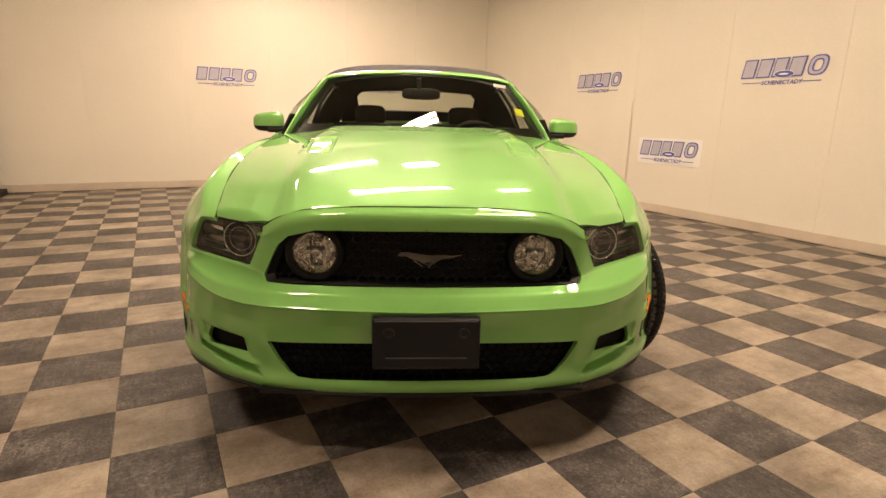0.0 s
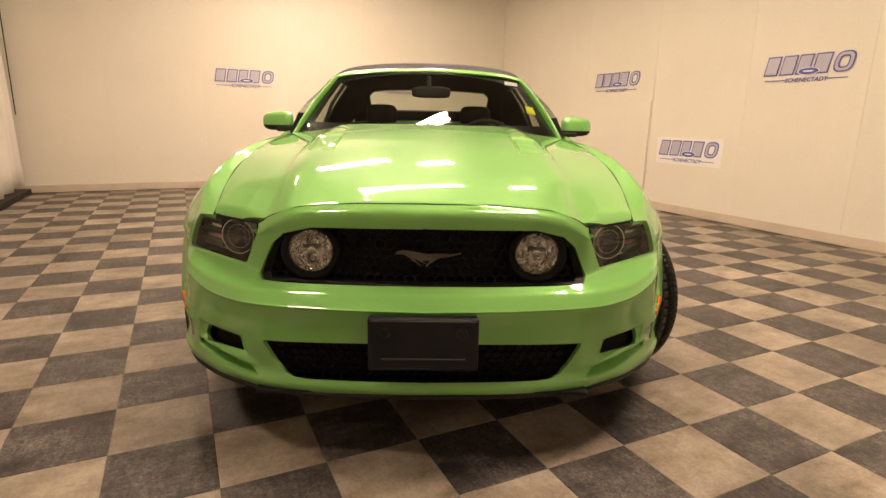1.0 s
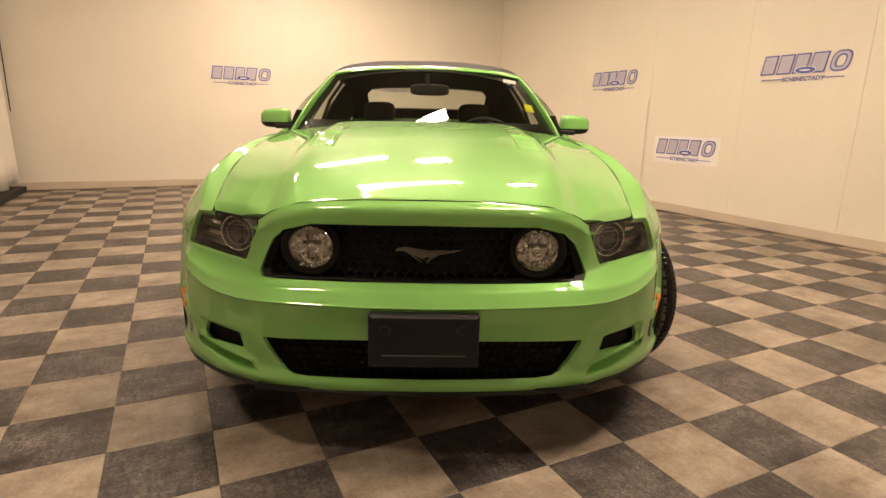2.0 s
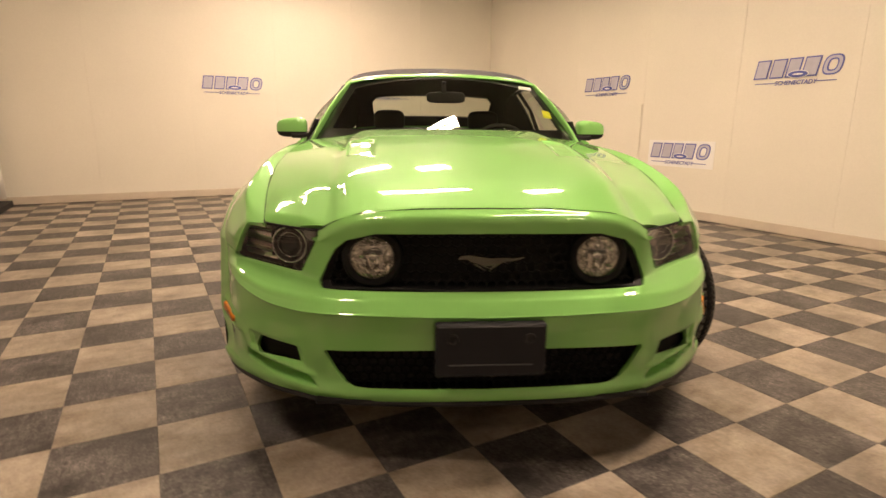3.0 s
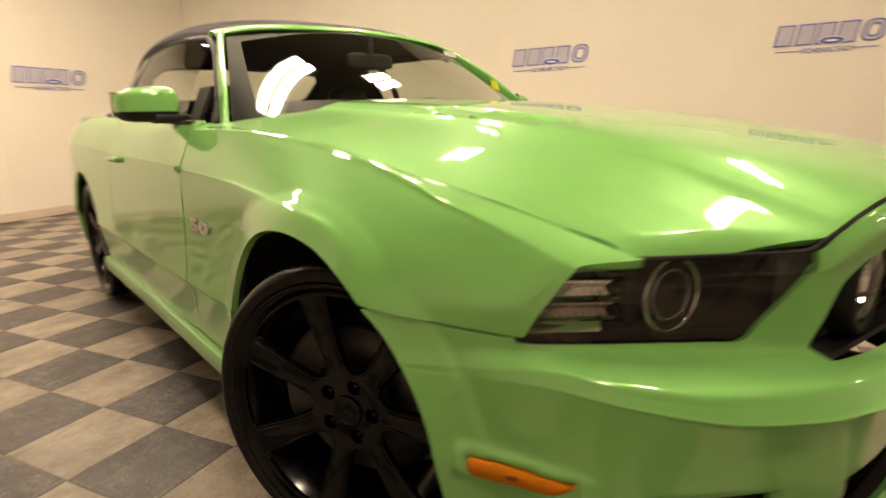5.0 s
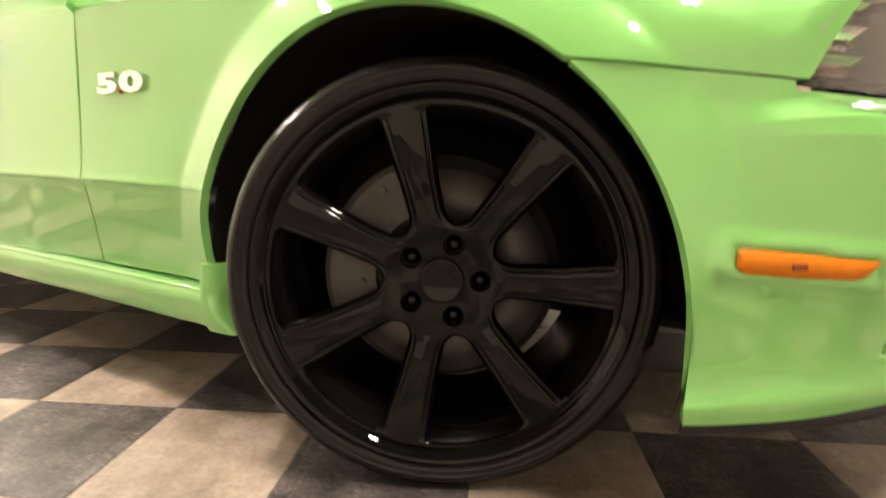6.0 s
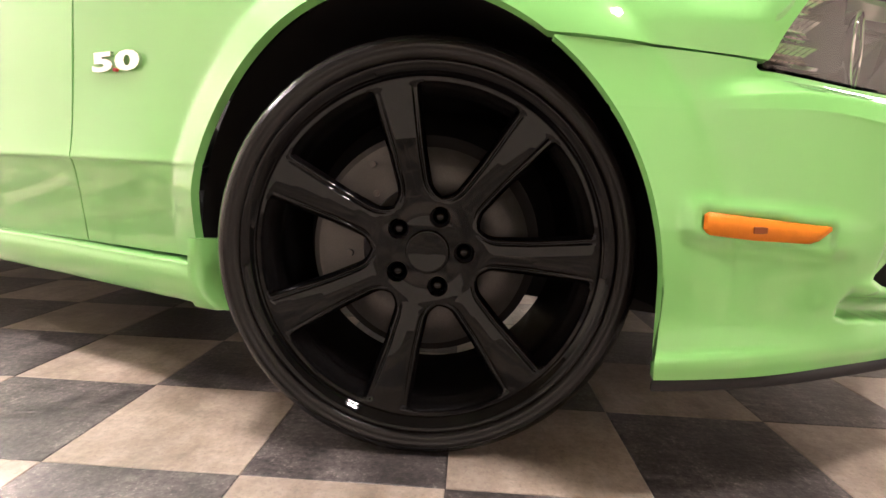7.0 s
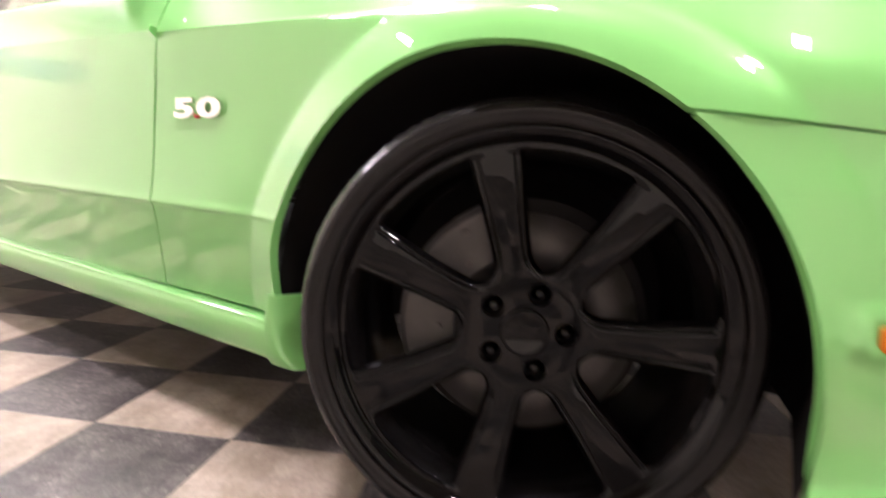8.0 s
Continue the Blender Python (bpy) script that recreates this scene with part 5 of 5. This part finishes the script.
part("rear_view_mirror", raw("rear_view_mirror", *blob((0.015, 2.0, 1.20), (0.118, 0.018, 0.034), p=0.5)), BLACK, car, "black rear-view mirror", True)
part("mirror_stalk", box_bm(-0.014, 0.014, 1.96, 1.99, 1.225, 1.29, 0.005), BLACK, car)

# ---- wheels ----
SPOKES = 7
WIN_R0, WIN_R1 = 0.090, 0.2625


def spoke_face(u, v):
    a = np.asarray(u) * 2 * math.pi
    r = 0.034 + np.asarray(v) * (0.2675 - 0.034)
    h = np.interp(r, [0, 0.06, 0.09, 0.13, 0.18, 0.23, 0.268], [0.0, 0.0, 0.003, 0.0095, 0.016, 0.0195, 0.021])
    return np.stack([h, r * np.cos(a), r * np.sin(a)], 1)


def window_distance(p):
    """Openings between the spokes, with round inner ends."""
    a = np.arctan2(p[:, 2], p[:, 1])
    r = np.hypot(p[:, 1], p[:, 2])
    step = 2 * math.pi / SPOKES
    off = np.abs(((a / step) % 1) - 0.5) * step               # 0 midway between two spokes
    x = r * np.cos(off)
    # the spoke's edge seen from the middle of the opening
    half = step / 2
    w = np.interp(r, [0.09, 0.16, 0.262], [0.0275, 0.0300, 0.0395])
    edge = r * np.sin(half - off) - w
    k = 0.020
    e1, e2, e3 = -edge, WIN_R0 - x, r - WIN_R1
    m = np.maximum(e1, e2)
    rounded = np.where((e1 > -k) & (e2 > -k), np.hypot(np.maximum(e1 + k, 0), np.maximum(e2 + k, 0)) - k, m)
    k2 = 0.008
    m2 = np.maximum(rounded, e3)
    return np.where((rounded > -k2) & (e3 > -k2), np.hypot(np.maximum(rounded + k2, 0), np.maximum(e3 + k2, 0)) - k2, m2)


def spoke_bevel(p):
    q = p.copy()
    d = window_distance(p)
    r = np.hypot(p[:, 1], p[:, 2])
    f = np.clip(1 - d / 0.0100, 0, 1)
    groove = np.exp(-((d - 0.0110) / 0.0018) ** 2)
    crown = np.clip(1 - d / 0.036, 0, 1) ** 2
    wide = np.clip((r - 0.082) / 0.02, 0, 1) * np.clip((0.262 - r) / 0.006, 0, 1)
    q[:, 0] -= wide * (0.0105 * f * f + 0.0040 * groove + 0.0030 * crown)
    return q


NUT_R = 0.0590


def wheel_holes(p):
    """The openings and the five nut pockets."""
    d = window_distance(p)
    for k in range(5):
        a = 2 * math.pi * k / 5
        d = np.minimum(d, np.hypot(p[:, 1] - NUT_R * math.cos(a), p[:, 2] - NUT_R * math.sin(a)) - 0.0168)
    return d


SPOKE_VF = panel(spoke_face, 770, 112, (1, 0, 0), wheel_holes, 0.034, spoke_bevel)
SPOKE_ME = raw("spokes", *SPOKE_VF)
RIM_ME = raw("rim", *lathe([(0.0205, 0.265), (0.016, 0.2685), (0.0165, 0.2705), (0.022, 0.2745), (0.0295, 0.2805), (0.0335, 0.2855), (0.0345, 0.2890), (0.0325, 0.2918), (0.027, 0.2925), (0.018, 0.291), (0.008, 0.284), (-0.01, 0.274), (-0.05, 0.262), (-0.20, 0.256), (-0.21, 0.283)], 160))
BARREL_ME = raw("barrel", *lathe([(0.018, 0.2665), (0.010, 0.2615), (-0.002, 0.2565), (-0.014, 0.2505), (-0.030, 0.246), (-0.06, 0.243), (-0.205, 0.240)], 120))


def tread(i, j, h, r):
    """Cross grooves over the shoulders and the ribs; fine ribs on the wall."""
    if j in (8, 9, 10) and i % 4 == 0 or j in (19, 20, 21) and i % 4 == 2:
        return h, r - 0.006
    if j in (13, 14, 15, 16) and i % 6 == 3:
        return h, r - 0.005
    return h, r


TYRE_PROFILE = [(0.024, 0.2885), (0.033, 0.2942), (0.0385, 0.3016), (0.0375, 0.3035), (0.04, 0.306), (0.04, 0.3128), (0.0345, 0.3215), (0.0255, 0.3283), (0.02, 0.331), (0.006, 0.3347), (-0.018, 0.336), (-0.0185, 0.3277), (-0.03, 0.3277), (-0.0305, 0.3367), (-0.078, 0.3372), (-0.0785, 0.3289), (-0.092, 0.3289), (-0.0925, 0.3372), (-0.14, 0.3367), (-0.152, 0.336), (-0.177, 0.3347), (-0.19, 0.3314), (-0.206, 0.3208), (-0.21, 0.3047), (-0.198, 0.288)]
AXLE_Z = 0.3290
tyre_v, tyre_f = lathe(TYRE_PROFILE, 360, mod=tread)
# pressed flat where it stands
TYRE_ME = raw("tyre", [(x, y, max(z, 0.0006 - AXLE_Z)) for x, y, z in tyre_v], tyre_f)
DISC_ME = raw("brake_disc", *lathe([(-0.050, 0.075), (-0.052, 0.168), (-0.075, 0.168), (-0.076, 0.075)], 96, closed=True))
HAT_ME = raw("disc_hat", *lathe([(-0.02, 0.02), (-0.02, 0.072), (-0.052, 0.078)], 60))
SHIELD_ME = raw("dust_shield", *lathe([(-0.085, 0.03), (-0.088, 0.19), (-0.09, 0.19), (-0.09, 0.03)], 60))
CAP_ME = raw("centre_cap", *lathe([(-0.002, 0.036), (0.004, 0.035), (0.0055, 0.031), (0.004, 0.029), (0.0045, 0.0005)], 60))
NUT_ME = raw("lug_nut", *lathe([(-0.006, 0.0002), (-0.0068, 0.004), (-0.009, 0.0075), (-0.013, 0.0100), (-0.019, 0.0105), (-0.022, 0.0125), (-0.022, 0.0172)], 24))


def make_wheel(m, name):
    w = new(name)
    w.parent = car
    w.matrix_local = m
    part("tyre", TYRE_ME, RUBBER, w, "black low-profile tyre", True)
    part("rim", RIM_ME, GLOSS, w, "gloss black rim", True)
    part("barrel", BARREL_ME, BARREL, w, "", True)
    part("spokes", SPOKE_ME, GLOSS, w, "seven gloss black spokes", True)
    part("brake_disc", DISC_ME, STEEL, w, "grey steel brake disc", True)
    part("disc_hat", HAT_ME, CALIPER, w, "", True)
    part("dust_shield", SHIELD_ME, DARK, w, "", True)
    part("centre_cap", CAP_ME, GLOSS, w, "", True)
    for k in range(5):
        ob = part("lug_nut", NUT_ME, GLOSS, w, "", True)
        a = 2 * math.pi * k / 5
        ob.matrix_local = pose(0.002, NUT_R * math.cos(a), NUT_R * math.sin(a))
    verts, faces = [], []
    n = 16
    for i in range(n + 1):
        a = math.radians(112 + 88 * i / n)
        for h, r in ((-0.030, 0.108), (-0.030, 0.182), (-0.038, 0.192), (-0.10, 0.192), (-0.10, 0.108)):
            verts.append((h, r * math.cos(a), r * math.sin(a)))
    for i in range(n):
        for k in range(5):
            faces.append((i * 5 + k, i * 5 + (k + 1) % 5, (i + 1) * 5 + (k + 1) % 5, (i + 1) * 5 + k))
    faces += [(0, 1, 2, 3, 4), tuple(n * 5 + k for k in (4, 3, 2, 1, 0))]
    cal = part("caliper", raw("caliper", verts, faces), CALIPER, w, "dark grey brake caliper")
    for ang, r in ((125, 0.165), (135, 0.125), (165, 0.170), (185, 0.13)):
        a = math.radians(ang)
        b = part("caliper_bolt", raw("caliper_bolt", *lathe([(-0.024, 0.0002), (-0.024, 0.005), (-0.031, 0.006)], 10)), STEEL, cal)
        b.matrix_local = pose(0, r * math.cos(a), r * math.sin(a))
    return w


make_wheel(pose(-0.853, 0.851, AXLE_Z, 0, 0, 205.5), "front_wheel")
make_wheel(pose(0.846, 0.851, AXLE_Z, 0, 0, 21), "front_wheel")
make_wheel(pose(-0.862, REAR_Y, AXLE_Z, 0, 0, 180), "rear_wheel")
make_wheel(pose(0.862, REAR_Y, AXLE_Z, 0, 0, 0), "rear_wheel")

# engine badges on the wings: two digits and a dot
RED = material("red_dot", (0.45, 0.03, 0.02), rough=0.4)
for sx in (1, -1):
    base_pose = pose(sx * 0.9025, 1.5565, 0.6525, 90, 0, 90 * sx)
    for ch, cx, cy, wide, high, mat in (("5", -0.0425, 0.0, 0.068, 0.040, SILVER), (".", -0.003, -0.0165, 0.011, 0.0075, RED), ("0", 0.0385, 0.0, 0.078, 0.041, SILVER)):
        ob = lettering("badge_dot" if ch == "." else "badge_digit", ch, 0.05, mat, car, Matrix(), 0.0035, 0.0, 0.0025)
        low = [min(v.co[i] for v in ob.data.vertices) for i in (0, 1)]
        top = [max(v.co[i] for v in ob.data.vertices) for i in (0, 1)]
        mid = Matrix.Translation((-(low[0] + top[0]) / 2, -(low[1] + top[1]) / 2, 0))
        ob.matrix_local = base_pose @ Matrix.Translation((cx, cy, 0)) @ Matrix.Diagonal((wide / (top[0] - low[0]), high / (top[1] - low[1]), 1, 1)) @ mid


# ---- floor ----
floor = tagged(part("floor", box_bm(WALL_W - 0.15, WALL_E + 0.15, WALL_S - 0.15, WALL_N + 0.15, -0.12, -0.004), material("floor_bed", (0.03, 0.028, 0.026), rough=0.9, vary=0.2)), "checkered floor of charcoal and beige vinyl tiles", "floor", kind="structure")


def tile_mesh(name, mat):
    h, b = TILE / 2 - 0.0006, 0.0018
    v = [(-h, -h, -0.004), (h, -h, -0.004), (h, h, -0.004), (-h, h, -0.004), (-h, -h, -0.0008), (h, -h, -0.0008), (h, h, -0.0008), (-h, h, -0.0008), (-h + b, -h + b, 0), (h - b, -h + b, 0), (h - b, h - b, 0), (-h + b, h - b, 0)]
    f = [(0, 1, 5, 4), (1, 2, 6, 5), (2, 3, 7, 6), (3, 0, 4, 7), (4, 5, 9, 8), (5, 6, 10, 9), (6, 7, 11, 10), (7, 4, 8, 11), (8, 9, 10, 11)]
    me = raw(name, v, f)
    me.materials.append(mat)
    return me


light_tile, dark_tile = tile_mesh("floor_tile", TILE_LIGHT), tile_mesh("floor_tile", TILE_DARK)
rest = {0: ([], []), 1: ([], [])}
for i in range(-19, 19):
    for j in range(-22, 23):
        x, y = (i + 0.5) * TILE, (j + 0.5) * TILE
        x0, x1, y0, y1 = max(i * TILE, WALL_W), min((i + 1) * TILE, WALL_E), max(j * TILE, WALL_S), min((j + 1) * TILE, WALL_N)
        if x1 - x0 < 0.02 or y1 - y0 < 0.02:
            continue
        dark = (i + j) % 2
        if -4 <= i <= 11 and -5 <= j <= 13 and x1 - x0 > 0.3:
            ob = new("floor_tile", dark_tile if dark else light_tile)
            ob.parent = floor
            ob.matrix_basis = pose(x, y, 0.0005 * ((i * 7 + j * 13) % 3) / 3)
        else:
            v, f = rest[dark]
            n = len(v)
            g, b = 0.0006, 0.0018
            for z, k in ((-0.004, g), (-0.0008, g), (0, g + b)):
                v += [(x0 + k, y0 + k, z), (x1 - k, y0 + k, z), (x1 - k, y1 - k, z), (x0 + k, y1 - k, z)]
            for a in (0, 4):
                f += [(n + a + k, n + a + (k + 1) % 4, n + a + 4 + (k + 1) % 4, n + a + 4 + k) for k in range(4)]
            f.append((n + 8, n + 9, n + 10, n + 11))
for dark, name, mat in ((1, "charcoal_tiles", TILE_DARK), (0, "beige_tiles", TILE_LIGHT)):
    tagged(part(name, raw(name, *rest[dark]), mat, floor), kind="stuff")
